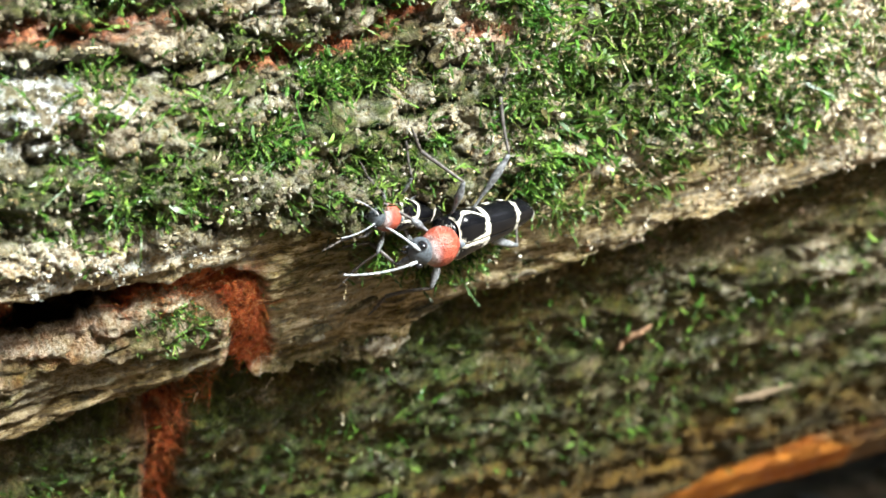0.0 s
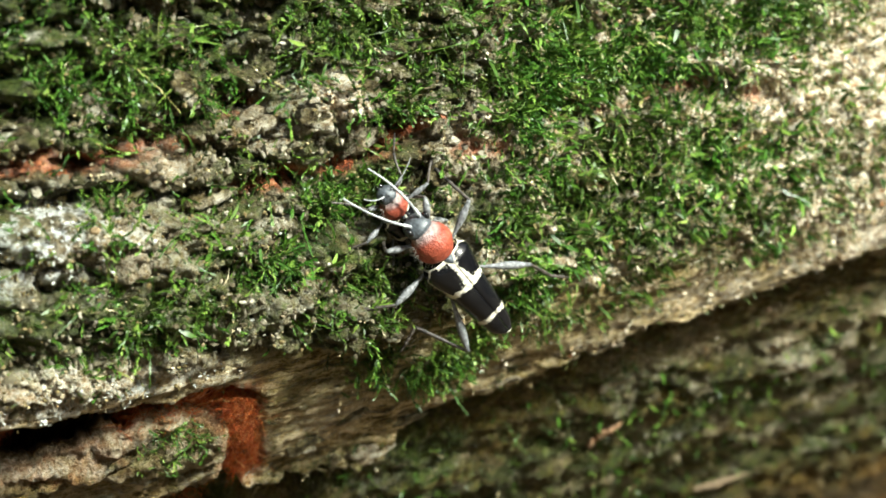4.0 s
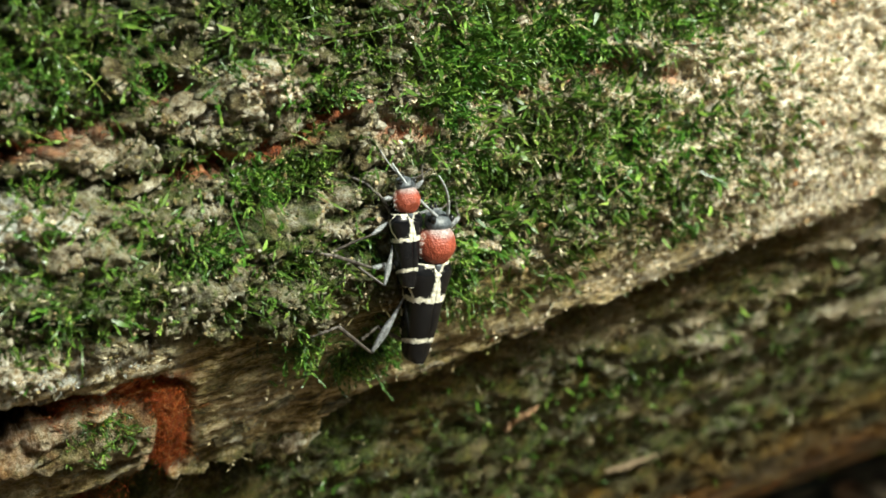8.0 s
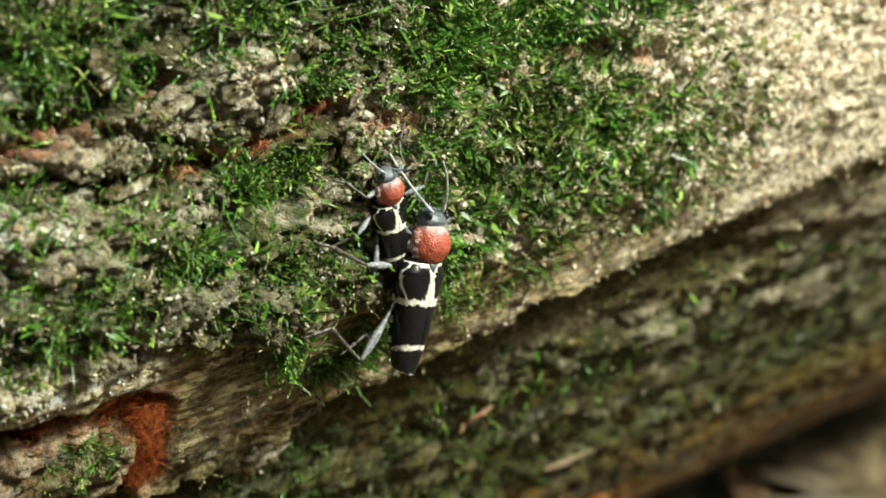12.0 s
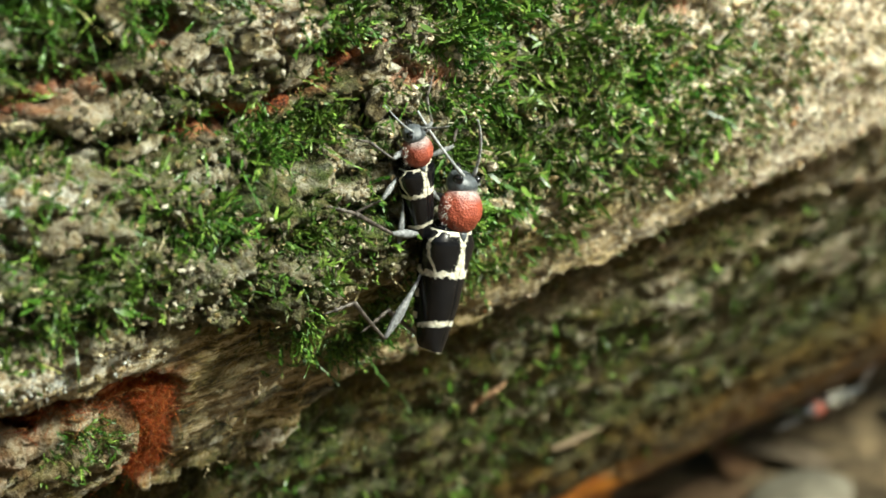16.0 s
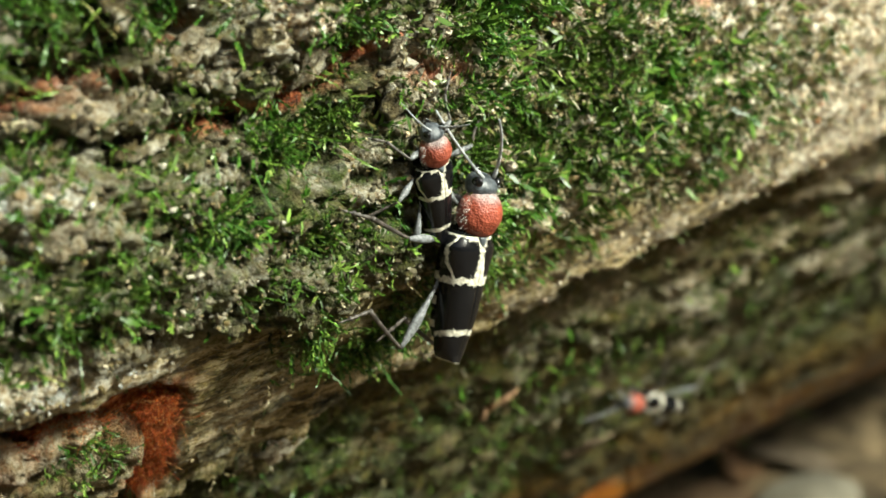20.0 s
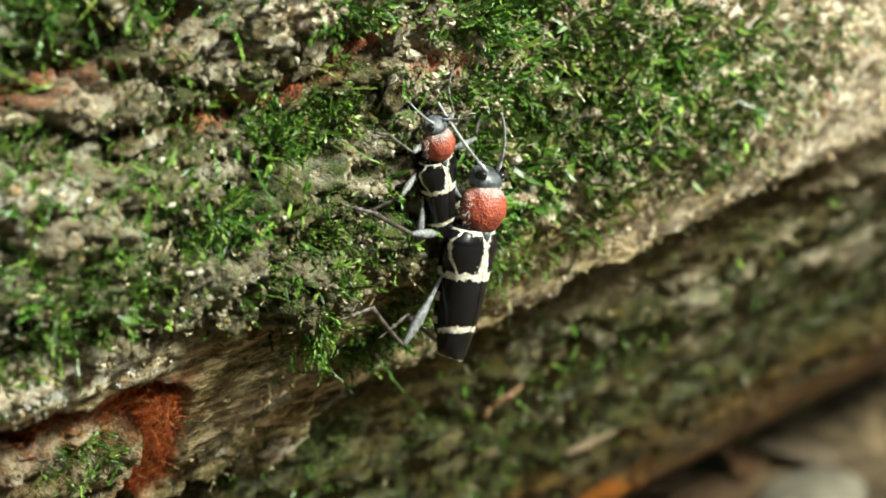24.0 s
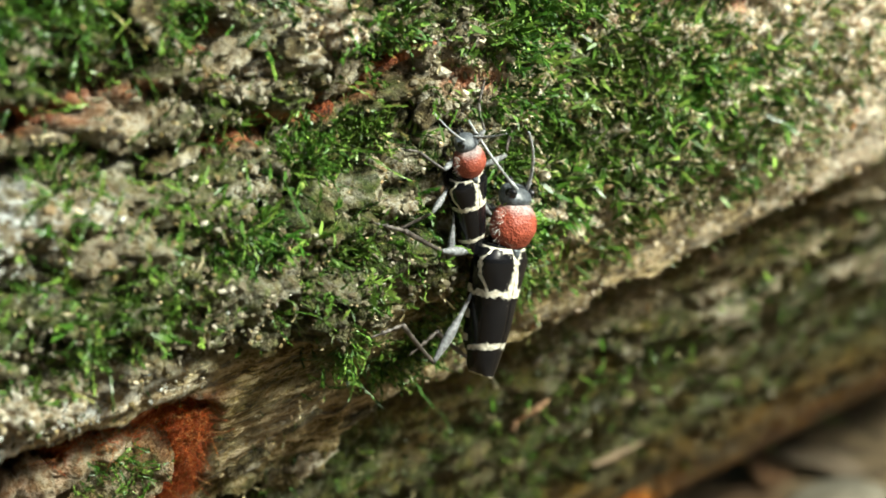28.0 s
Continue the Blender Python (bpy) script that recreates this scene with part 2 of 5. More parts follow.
def fbm(x, y, octaves=4, seed=0, gain=0.5):
    total, amount, size = 0.0, 1.0, 0.0
    for k in range(octaves):
        total = total + amount * value(x * 2**k + 17.3 * k, y * 2**k - 9.1 * k, seed + k)
        size += amount
        amount *= gain
    return total / size


def cell_edge(x, y, seed=0):
    """How much farther the second nearest seed lies than the nearest: 0 on the lines between cells."""
    i, j = np.floor(x), np.floor(y)
    one, two = np.full(np.shape(x), 9.0), np.full(np.shape(x), 9.0)
    for a in (-1, 0, 1):
        for b in (-1, 0, 1):
            px, py = i + a + chance(i + a, j + b, seed), j + b + chance(i + a, j + b, seed + 7)
            d = np.hypot(px - x, py - y)
            two = np.minimum(two, np.maximum(one, d))
            one = np.minimum(one, d)
    return two - one


def nearest(x, y, seed=0):
    """Distance to the nearest of scattered seeds, one a cell."""
    i, j = np.floor(x), np.floor(y)
    best = np.full(np.shape(x), 9.0)
    for a in (-1, 0, 1):
        for b in (-1, 0, 1):
            px, py = i + a + chance(i + a, j + b, seed), j + b + chance(i + a, j + b, seed + 7)
            best = np.minimum(best, (px - x) ** 2 + (py - y) ** 2)
    return np.sqrt(best)


def line_gap(x, z, points):
    """Distance from points to a bent line, in mm."""
    best = np.full(np.shape(x), 1e9)
    for (ax, az), (bx, bz) in zip(points, points[1:]):
        dx, dz = bx - ax, bz - az
        u = np.clip(((x - ax) * dx + (z - az) * dz) / (dx * dx + dz * dz), 0, 1)
        best = np.minimum(best, np.hypot(x - ax - u * dx, z - az - u * dz))
    return best


def along(x, points):
    p = np.array(points, float)
    return np.interp(x, p[:, 0], p[:, 1])


def blobs(x, z, rows):
    out = np.zeros(np.shape(x))
    for cx, cz, rx, rz, w in rows:
        out = np.maximum(out, w * np.exp(-((x - cx) / rx) ** 2 - ((z - cz) / rz) ** 2))
    return out


# ---- mesh helpers ----
def raw_mesh(name, verts, faces, material, smoothed=True):
    """A mesh from arrays: verts in mm, faces an (n, 3) or (n, 4) array or a list of such arrays."""
    faces = faces if isinstance(faces, list) else [faces]
    me = bpy.data.meshes.new(name)
    verts = np.asarray(verts, np.float32).reshape(-1, 3) * MM
    me.vertices.add(len(verts))
    me.vertices.foreach_set("co", verts.ravel())
    loops = np.concatenate([np.asarray(f, np.int32).ravel() for f in faces])
    counts = np.concatenate([np.full(len(f), np.shape(f)[1], np.int32) for f in faces])
    me.loops.add(len(loops))
    me.loops.foreach_set("vertex_index", loops)
    me.polygons.add(len(counts))
    me.polygons.foreach_set("loop_start", np.concatenate([[0], np.cumsum(counts)[:-1]]).astype(np.int32))
    me.polygons.foreach_set("use_smooth", np.full(len(counts), smoothed))
    me.update(calc_edges=True)
    me.validate()
    me.materials.append(material)
    return me


def put_attr(me, name, values):
    me.attributes.new(name, "FLOAT", "POINT").data.foreach_set("value", np.asarray(values, np.float32).ravel())


def grid_faces(rows, cols, wrap=False, start=0):
    i, j = np.meshgrid(np.arange(rows - 1), np.arange(cols if wrap else cols - 1), indexing="ij")
    k = (j + 1) % cols
    return np.stack([i * cols + j, i * cols + k, (i + 1) * cols + k, (i + 1) * cols + j], -1).reshape(-1, 4) + start


def piece(name, me, parent=None, label=""):
    ob = new(name, me)
    ob.parent = parent
    return tagged(ob, label)


def shell(outer, inner, rows, cols):
    """Verts and faces of a sheet with thickness: two grids joined round the rim."""
    n = rows * cols
    f = [grid_faces(rows, cols), grid_faces(rows, cols, start=n)[:, ::-1]]
    ring = [i for i in range(cols)] + [r * cols + cols - 1 for r in range(1, rows)]
    ring += [(rows - 1) * cols + c for c in range(cols - 2, -1, -1)] + [r * cols for r in range(rows - 2, 0, -1)]
    ring = np.array(ring)
    nxt = np.roll(ring, -1)
    f.append(np.stack([nxt, ring, ring + n, nxt + n], 1))
    return np.concatenate([outer.reshape(-1, 3), inner.reshape(-1, 3)]), np.concatenate(f)


def tube(points, radii, sides=8):
    """A closed tube along points (mm), rounded by its radii."""
    p = np.asarray(points, float)
    d = np.gradient(p, axis=0)
    d /= np.linalg.norm(d, axis=1)[:, None] + 1e-9
    ref = np.array([0.21, 0.13, 0.97])
    a = np.cross(d, ref)
    a /= np.linalg.norm(a, axis=1)[:, None] + 1e-9
    b = np.cross(d, a)
    w = np.linspace(0, 2 * np.pi, sides, endpoint=False)
    v = p[:, None] + (a[:, None] * np.cos(w)[None, :, None] + b[:, None] * np.sin(w)[None, :, None]) * np.asarray(radii, float)[:, None, None]
    n = len(p)
    v = np.concatenate([v.reshape(-1, 3), p[:1], p[-1:]])
    f = grid_faces(n, sides, True)
    k = np.arange(sides)
    caps = np.concatenate([np.stack([(k + 1) % sides, k, np.full(sides, n * sides)], 1),
                           np.stack([(n - 1) * sides + k, (n - 1) * sides + (k + 1) % sides, np.full(sides, n * sides + 1)], 1)])
    return v, [f[:, ::-1], caps[:, ::-1]]


def ball(radius, rows=18, cols=26, bumps=0.0, seed=0):
    """Verts and faces of an uneven ellipsoid, its poles on the x axis."""
    t, w = np.meshgrid(np.linspace(0, np.pi, rows), np.linspace(0, 2 * np.pi, cols, endpoint=False), indexing="ij")
    r = 1 + bumps * (fbm(3 + np.cos(w) * np.sin(t) * 2.3, 3 + np.sin(w) * np.sin(t) * 2.3 + np.cos(t) * 1.7, 3, seed) - 0.5) * 2
    v = np.stack([np.cos(t) * r * radius[0], np.sin(t) * np.cos(w) * r * radius[1], np.sin(t) * np.sin(w) * r * radius[2]], -1)
    return v.reshape(-1, 3), grid_faces(rows, cols, True)


# ---- the log ----
# cross-section of the log, in mm: depth (away from the camera) and height
PROFILE = [(40, 196), (14, 176), (6, 158), (3.6, 142), (2.6, 128), (1.8, 116), (1.6, 108), (2.8, 102), (5.8, 96.5), (10, 91), (14.5, 85),
           (21, 76), (28.5, 66), (42, 45.5), (46.5, 40.5), (54, 34.5), (72, 27), (90, 31), (106, 43), (117, 70), (122, 102), (120, 135),
           (111, 165), (96, 188), (76, 203), (58, 205)]


def round_line(points, n=40):
    p = np.array(points, float)
    a, b, c, d = np.roll(p, 1, 0), p, np.roll(p, -1, 0), np.roll(p, -2, 0)
    u = np.linspace(0, 1, n, endpoint=False)[None, :, None]
    a, b, c, d = a[:, None], b[:, None], c[:, None], d[:, None]
    return (0.5 * (2 * b + (c - a) * u + (2 * a - 5 * b + 4 * c - d) * u**2 + (3 * b - a - 3 * c + d) * u**3)).reshape(-1, 2)


RING = round_line(PROFILE)
RING_LEN = np.concatenate([[0], np.cumsum(np.linalg.norm(np.roll(RING, -1, 0) - RING, axis=1))])
RING_ALL = np.concatenate([RING, RING[:1]])


def ring_at(s):
    """Place and outward normal of the cross-section at arc length s (mm)."""
    p = np.stack([np.interp(s, RING_LEN, RING_ALL[:, k]) for k in (0, 1)], -1)
    q = np.stack([np.interp((s + 1.0) % RING_LEN[-1], RING_LEN, RING_ALL[:, k]) for k in (0, 1)], -1)
    o = np.stack([np.interp((s - 1.0) % RING_LEN[-1], RING_LEN, RING_ALL[:, k]) for k in (0, 1)], -1)
    d = q - o
    n = np.stack([d[..., 1], -d[..., 0]], -1)
    return p, n / (np.linalg.norm(n, axis=-1)[..., None] + 1e-9)


FRONT = (RING[:, 0] < 58) & (np.arange(len(RING)) < 17 * 40)


def s_of(z):
    """Arc length on the front side at height z (mm)."""
    k = np.where(FRONT)[0]
    k = k[np.argsort(RING[k, 1])]
    return np.interp(z, RING[k, 1], RING_LEN[k])


# the lower edge of the outer bark, the gap over the loose bark plate and that plate's edges
LIP = [(-21, 86), (-17, 85), (-12, 84.8), (-7, 83.2), (-4.6, 84.8), (-2.6, 87.4), (4, 88.6), (8, 89.4), (12, 90.7), (18, 91.8), (27, 93.3), (36, 95.2), (47, 96), (70, 98), (110, 97), (160, 99)]
GAP_TOP = [(-95, 101.4), (-45, 101), (-39, 100.6), (-36, 100.2), (-34.3, 99.8), (-30.5, 99.5), (-28.6, 100), (-24, 99), (-21, 98.2)]
PLATE_TOP = [(-95, 94.2), (-44, 94), (-39.6, 95), (-36, 96.2), (-33, 96.9), (-28, 96.9), (-24.5, 96.2), (-20, 94.8)]
PLATE_LOW = [(-95, 79), (-42, 83.6), (-32, 84.8), (-26, 85), (-20, 87)]
LOW_CRACK = [(-20.5, 87.5), (-23.5, 84.5), (-25.6, 80), (-24.8, 74), (-24.5, 64), (-27, 52)]
UP_CRACKS = [[(-70, 126), (-43, 123.4), (-38, 121.8), (-34, 122.4), (-29.2, 124.2), (-22, 125)], [(-26, 117.2), (-20, 117.8), (-16.5, 118.3), (-12.5, 118.3), (-7.2, 120.2)],
             [(-3.5, 117.6), (0.5, 117)], [(7, 119.2), (14, 119.6), (20, 119.4), (30, 117.6)], [(-60, 121), (-43, 120), (-34, 119.2), (-25, 117.2)]]
LEDGE = [(-95, 112), (-44.4, 109.9), (-30.4, 106.9), (-20.2, 103.2), (-9, 101.2)]


# pale knobs under the lip; green moss bands that also paint shade on that side
KNOBS = [(46, 83.5, 2.2, 1.8, 1.0), (49, 81, 2.2, 1.3, 0.9), (55, 83.8, 1.4, 2.2, 0.8), (70, 79.2, 3.2, 1.2, 0.8), (77.5, 77, 4, 1.3, 0.9), (67, 76, 5, 1.1, 0.5), (85, 76, 5, 2, 0.5), (59, 85.5, 2, 1, 0.5), (78, 89, 13, 3, 0.9), (66, 90.5, 6, 1.6, 0.7)]
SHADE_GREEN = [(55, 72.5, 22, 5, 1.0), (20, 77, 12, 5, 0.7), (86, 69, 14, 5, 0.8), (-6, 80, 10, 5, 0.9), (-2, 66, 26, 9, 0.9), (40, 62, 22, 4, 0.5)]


def wobble(x, mm, amount, seed):
    return (fbm(x / mm, x * 0 + seed * 3.7, 3, seed) - 0.5) * 2 * amount


def bark_grain(x, z):
    """Relief of the bark in mm: long ridges, scales and grains."""
    wx, wz = x + 6 * (fbm(x / 14, z / 9, 3, 31) - 0.5), z + 5 * (fbm(x / 13, z / 8, 3, 32) - 0.5)
    big = (fbm(wx / 15, wz / 7, 3, 1) - 0.5) * 3.0
    ridge = (0.5 - np.abs(fbm(wx / 11, wz / 3.6, 3, 5) - 0.5) * 2.6) * 2.0 * (1 - 0.7 * smooth(22, 42, x) * smooth(94, 99, z))
    lump = (0.55 - nearest(wx / 3.2, wz / 2.2, 11)) * 1.9 + (0.5 - nearest(wx / 1.7, wz / 1.4, 12)) * 0.9
    grain = (0.5 - nearest(x / 0.95, z / 0.85, 13)) * 0.85
    split = 1 - smooth(0.02, 0.22, cell_edge(wx / 4.2 + 0.4 * fbm(x / 1.2, z / 1.2, 3, 19), wz / 2.3 + 0.4 * fbm(x / 1.2, z / 1.2, 3, 20), 23))
    return big + ridge + lump + grain - split * (0.5 + 0.9 * fbm(x / 7, z / 5, 2, 24)) + (fbm(x / 1.5, z / 1.1, 4, 17) - 0.5) * 1.7


def relief(x, z):
    """Height over the smooth log (mm) and the shares of bare, pale, green and other colours there."""
    d = bark_grain(x, z)
    calm = smooth(82, 88, z) * (1 - smooth(101, 105, z + wobble(x, 9, 1.5, 3)))
    d = d * (1 - 0.84 * calm)
    streak = (fbm(x / 5 + z / 9, z / 0.9, 3, 41) - 0.5) * 0.9
    d = d + calm * streak * 1.1
    # ledge: a thicker mossy layer above, smoother bark below
    led = along(x, LEDGE) + wobble(x, 3.5, 0.9, 8)
    d += 1.3 * smooth(-0.5, 0.6, z - led) * (1 - smooth(-12, -6, x)) * (1 - smooth(8, 16, z - led))
    d += 2.0 * np.exp(-((x + 15.5) / 4.6) ** 2 - ((z - 124) / 3.2) ** 2) + 0.5 * np.exp(-((x + 19) / 3) ** 2 - ((z - 121) / 2) ** 2)
    d += 1.4 * np.exp(-((x + 34) / 9) ** 2 - ((z - 116.5) / 3) ** 2) + 1.3 * np.exp(-((x + 27) / 5) ** 2 - ((z - 120.6) / 1.6) ** 2)
    d += 1.2 * np.exp(-((x - 48) / 16) ** 2 - ((z - 112) / 7) ** 2)
    d = d * (1 + 0.5 * smooth(119, 124, z) * (1 - smooth(-8, 4, x)))
    d = d * (1 - 0.3 * smooth(28, 42, x + (z - 108) * 0.8))
    red = np.zeros(np.shape(x))
    # red cracks higher up
    for k, line in enumerate(UP_CRACKS):
        g = line_gap(x + wobble(z, 2, 0.6, 20 + k), z + wobble(x, 2.4, 0.9, 30 + k), line)
        w = 0.55 + 1.0 * fbm(x / 3, z / 3, 2, 50 + k)
        d -= (1.5 if k not in (2, 3) else 0.7) * (1 - smooth(w * 0.5, w * 1.4, g))
        if k != 4:
            red = np.maximum(red, 1 - smooth(w * 0.5, w * 1.2, g))
    red = red * smooth(0.34, 0.5, fbm(x / 4.5, z / 1.6, 4, 58)) * 0.68
    red = np.maximum(red, blobs(x, z, [(-1.5, 117.4, 2.2, 0.9, 0.8), (-10, 119.3, 3, 0.9, 0.7), (9, 119.6, 3, 1.0, 0.55), (-30, 122.6, 5, 0.9, 0.5)]) * smooth(0.36, 0.52, fbm(x / 2, z / 1.2, 4, 59)))
    # hollows
    for cx, cz, rx, rz, deep in ((-18.6, 113.2, 2.6, 1.0, 2.0), (-13.2, 113.3, 2.4, 0.8, 1.6), (-37, 119.4, 5, 0.8, 1.2), (31, 87.4, 5, 2.0, 2.6), (41.5, 84.3, 4.6, 2.0, 3.4), (22, 86, 5, 1.6, 1.6), (52, 89, 4.5, 1.6, 2.6), (61, 87, 4, 1.6, 2.6), (33, 91, 3, 1.3, 1.4)):
        d -= deep * np.exp(-((x - cx) / rx) ** 2 - ((z - cz) / rz) ** 2)
    # crest over the lip, undercut below it
    lip = np.where(x < -21, along(x, PLATE_LOW) - 0.4, along(x, LIP)) + wobble(x, 6, 1.5, 7) * smooth(2, 12, x) + wobble(x, 2.2, 1.1, 9) + wobble(x, 0.7, 0.4, 10)
    d += 0.7 * np.exp(-((z - lip - 1.8) / 1.5) ** 2) * smooth(-5, 25, x)
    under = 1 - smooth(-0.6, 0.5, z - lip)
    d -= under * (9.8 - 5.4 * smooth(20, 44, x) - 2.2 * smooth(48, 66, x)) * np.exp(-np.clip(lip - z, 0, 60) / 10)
    deep = smooth(1, 8, lip - z)
    d = d * (1 - 0.6 * deep) + under * bark_grain(x * 0.8 + 40, z * 1.1 + 70) * 0.3 + deep * (fbm(x / 17, z / 2.6, 3, 43) - 0.5) * 1.5
    knobs = blobs(x, z, KNOBS)
    d += 1.0 * knobs
    # the broken-out hollow behind the loose plate
    right = -21.6 + (98 - z) * 0.38 + wobble(z, 2.2, 0.7, 12) + wobble(z, 0.6, 0.25, 14)
    top = along(x, GAP_TOP) + wobble(x, 2.0, 0.6, 15) + wobble(x, 0.7, 0.3, 16)
    hollow = (1 - smooth(-0.4, 0.4, z - top)) * (1 - smooth(-0.35, 0.35, x - right)) * smooth(-1.5, 0.5, z - along(x, PLATE_LOW))
    depth = 1.0 + 20 * smooth(-41.5, -38.5, x) * (1 - smooth(-33.5, -29.5, x)) + 3 * (1 - smooth(-41, -38, x)) + 1.6 * fbm(x / 1.6, z / 3, 3, 61)
    d = d * (1 - hollow * 0.6) - hollow * depth
    red = np.maximum(red, blobs(x, z, [(-24.5, 99.2, 3.5, 0.9, 0.6)]))
    red = np.maximum(red, np.maximum(hollow * np.maximum(smooth(-34, -29, x), 0.8 * (1 - smooth(-41, -38, x))), (1 - smooth(0.1, 1.1, np.abs(x - right))) * 0.6 * smooth(86, 88, z) * (1 - smooth(97, 99, z))))
    g = line_gap(x + wobble(z, 1.6, 0.8, 70), z, LOW_CRACK)
    w = 1.0 + 0.7 * fbm(x / 3, z / 3, 2, 77)
    d -= 2.3 * (1 - smooth(w * 0.6, w * 1.5, g)) * (1 - hollow)
    red = np.maximum(red, 1 - smooth(w * 0.8, w * 1.7, g))
    red = np.maximum(red, blobs(x, z, [(-19, 84.5, 2.0, 1.0, 0.6), (-27.5, 79, 1.6, 3, 0.35)]))
    patch = fbm(x / 5, z / 4, 4, 81)
    pale = smooth(18, 42, x + (z - 108) * 0.8 + (patch - 0.5) * 30) * smooth(-2, 3, z - lip)
    pale = np.maximum(pale, blobs(x, z, [(-15.5, 124.2, 3.5, 2.6, 0.9), (-22, 123, 4, 2.4, 0.3), (15, 94, 9, 1.8, 0.4), (0, 90.5, 6, 1.5, 0.5), (30, 97, 10, 2.2, 0.55), (-12, 92, 6, 4, 0.35), (-32, 115, 9, 3.5, 0.25), (-27, 99.6, 3, 1, 0.7)]) * smooth(0.3, 0.6, patch + 0.1))
    pale = np.maximum(pale, under * smooth(0.52, 0.62, fbm(x / 3.4, z / 2.6, 4, 83)) * (0.04 + 0.36 * smooth(8, 36, x) + 0.3 * smooth(44, 60, x)) * smooth(58, 74, z))
    pale = np.maximum(pale, blobs(x, z, [(-15.5, 124.2, 3.2, 2.3, 1.0), (-21.5, 122.2, 2.6, 1.2, 0.8), (6, 126, 5, 1.6, 0.9), (-31, 121, 4, 1.2, 0.4), (-36, 116, 7, 2.4, 0.35), (-40, 104, 11, 2.4, 0.75), (-28, 101.8, 5, 1.2, 0.5)]))
    # pale thinned below the lip, part of the shade painted there
    pale = np.maximum(pale * (1 - 0.5 * deep), 0.6 * knobs)
    white = blobs(x, z, [(-41.5, 117.5, 4.5, 2.6, 1.0), (-43, 115, 4, 1.6, 0.9), (-37, 117.2, 3, 1.4, 0.8), (-55, 117, 9, 4, 0.9), (-36, 102.5, 8, 1.6, 0.8), (-44, 103.2, 5, 1.3, 0.6)])
    moss = moss_share(x, z)
    pale = np.maximum(pale, blobs(x, z, [(18, 109, 20, 9, 0.9), (4, 118, 14, 5, 0.5), (-12, 112, 12, 5, 0.5)]) * smooth(0.44, 0.58, fbm(x / 3, z / 2.2, 4, 94)))
    # moss film; its under terms also paint the shade below the lip
    # upper-left film: real green, laid thicker to darken its shadowy gaps
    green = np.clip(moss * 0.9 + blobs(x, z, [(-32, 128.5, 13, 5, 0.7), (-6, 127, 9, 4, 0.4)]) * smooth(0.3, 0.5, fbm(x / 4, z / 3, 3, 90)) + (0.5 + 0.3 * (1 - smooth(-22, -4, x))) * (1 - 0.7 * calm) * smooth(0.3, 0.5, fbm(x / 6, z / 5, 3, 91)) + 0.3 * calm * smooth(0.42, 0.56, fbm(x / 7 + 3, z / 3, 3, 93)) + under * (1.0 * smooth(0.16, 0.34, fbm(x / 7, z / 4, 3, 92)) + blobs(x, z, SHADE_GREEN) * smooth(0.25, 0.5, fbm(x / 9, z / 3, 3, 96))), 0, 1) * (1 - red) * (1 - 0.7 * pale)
    orange = smooth(0.42, 0.6, blobs(x, z, [(58, 39.5, 23, 8.8, 1.0), (88, 40, 6, 3, 0.7)]) + 0.35 * (fbm(x / 6, z / 4, 3, 95) - 0.5))
    brown = smooth(60, 76, x + 9 * (fbm(x / 9, z / 5, 3, 97) - 0.5)) * (1 - smooth(44, 53, z + 7 * (fbm(x / 7, z / 5, 3, 98) - 0.5))) * (1 - orange)
    orange = np.maximum(orange, 0.5 * brown * smooth(0.36, 0.52, fbm(x / 12, z / 3, 3, 103)))
    # dark brown in the gap's deep middle stands for the shade inside
    pale, white, brown = pale * (1 - hollow), white * (1 - hollow), np.maximum(brown, hollow * smooth(-41, -38, x) * (1 - smooth(-34, -30, x)))
    bare = np.maximum(orange, brown)
    d = d * (1 - 0.75 * bare)
    orange = np.maximum(orange, hollow * smooth(-36, -33, x) * smooth(0.35, 0.65, fbm(x / 1.6, z / 1.6, 3, 99)) * 0.3)
    # brown below the lip: real wood tone low down, painted shade above it
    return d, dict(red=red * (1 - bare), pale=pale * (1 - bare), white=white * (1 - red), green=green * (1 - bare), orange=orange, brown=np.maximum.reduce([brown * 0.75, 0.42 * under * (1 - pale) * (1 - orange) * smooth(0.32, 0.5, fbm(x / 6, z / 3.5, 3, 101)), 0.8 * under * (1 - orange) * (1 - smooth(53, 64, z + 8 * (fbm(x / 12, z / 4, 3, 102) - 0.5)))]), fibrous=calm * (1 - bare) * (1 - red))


MOSS_SPOTS = [(12, 100, 7, 3, 0.45), (-3, 97, 5, 3, 0.6), (20, 112, 16, 7, 1.0), (30, 108, 10, 6, 0.7), (12, 122, 11, 5, 0.95), (2, 110, 8, 6, 0.8), (-8, 110, 8, 5, 0.7), (-9, 99.5, 5, 3.2, 0.9), (3, 103, 5, 4, 0.8), (-24.3, 104, 1.8, 5, 0.6),
              (-35, 129, 11, 6, 0.46), (-12, 129, 9, 5, 0.45), (-7, 123, 4.5, 4, 0.7), (-30, 118, 10, 3, 0.35), (-37, 109, 10, 4, 0.38), (-22, 110.5, 7, 4, 0.65), (-29, 94.5, 2.4, 2.2, 0.7), (28, 126, 18, 5, 0.55),
              (-14, 115.5, 7, 2, 0.8), (-7, 81, 7, 3.5, 0.55), (-16, 82, 4, 2.5, 0.35), (5, 68, 20, 8, 0.2), (38, 76, 14, 5, 0.38), (62, 74, 14, 6, 0.32), (30, 62, 22, 8, 0.3), (80, 66, 14, 6, 0.3), (-40, 72, 12, 7, 0.3), (20, 82, 12, 4, 0.3), (55, 84, 14, 4, 0.25)]


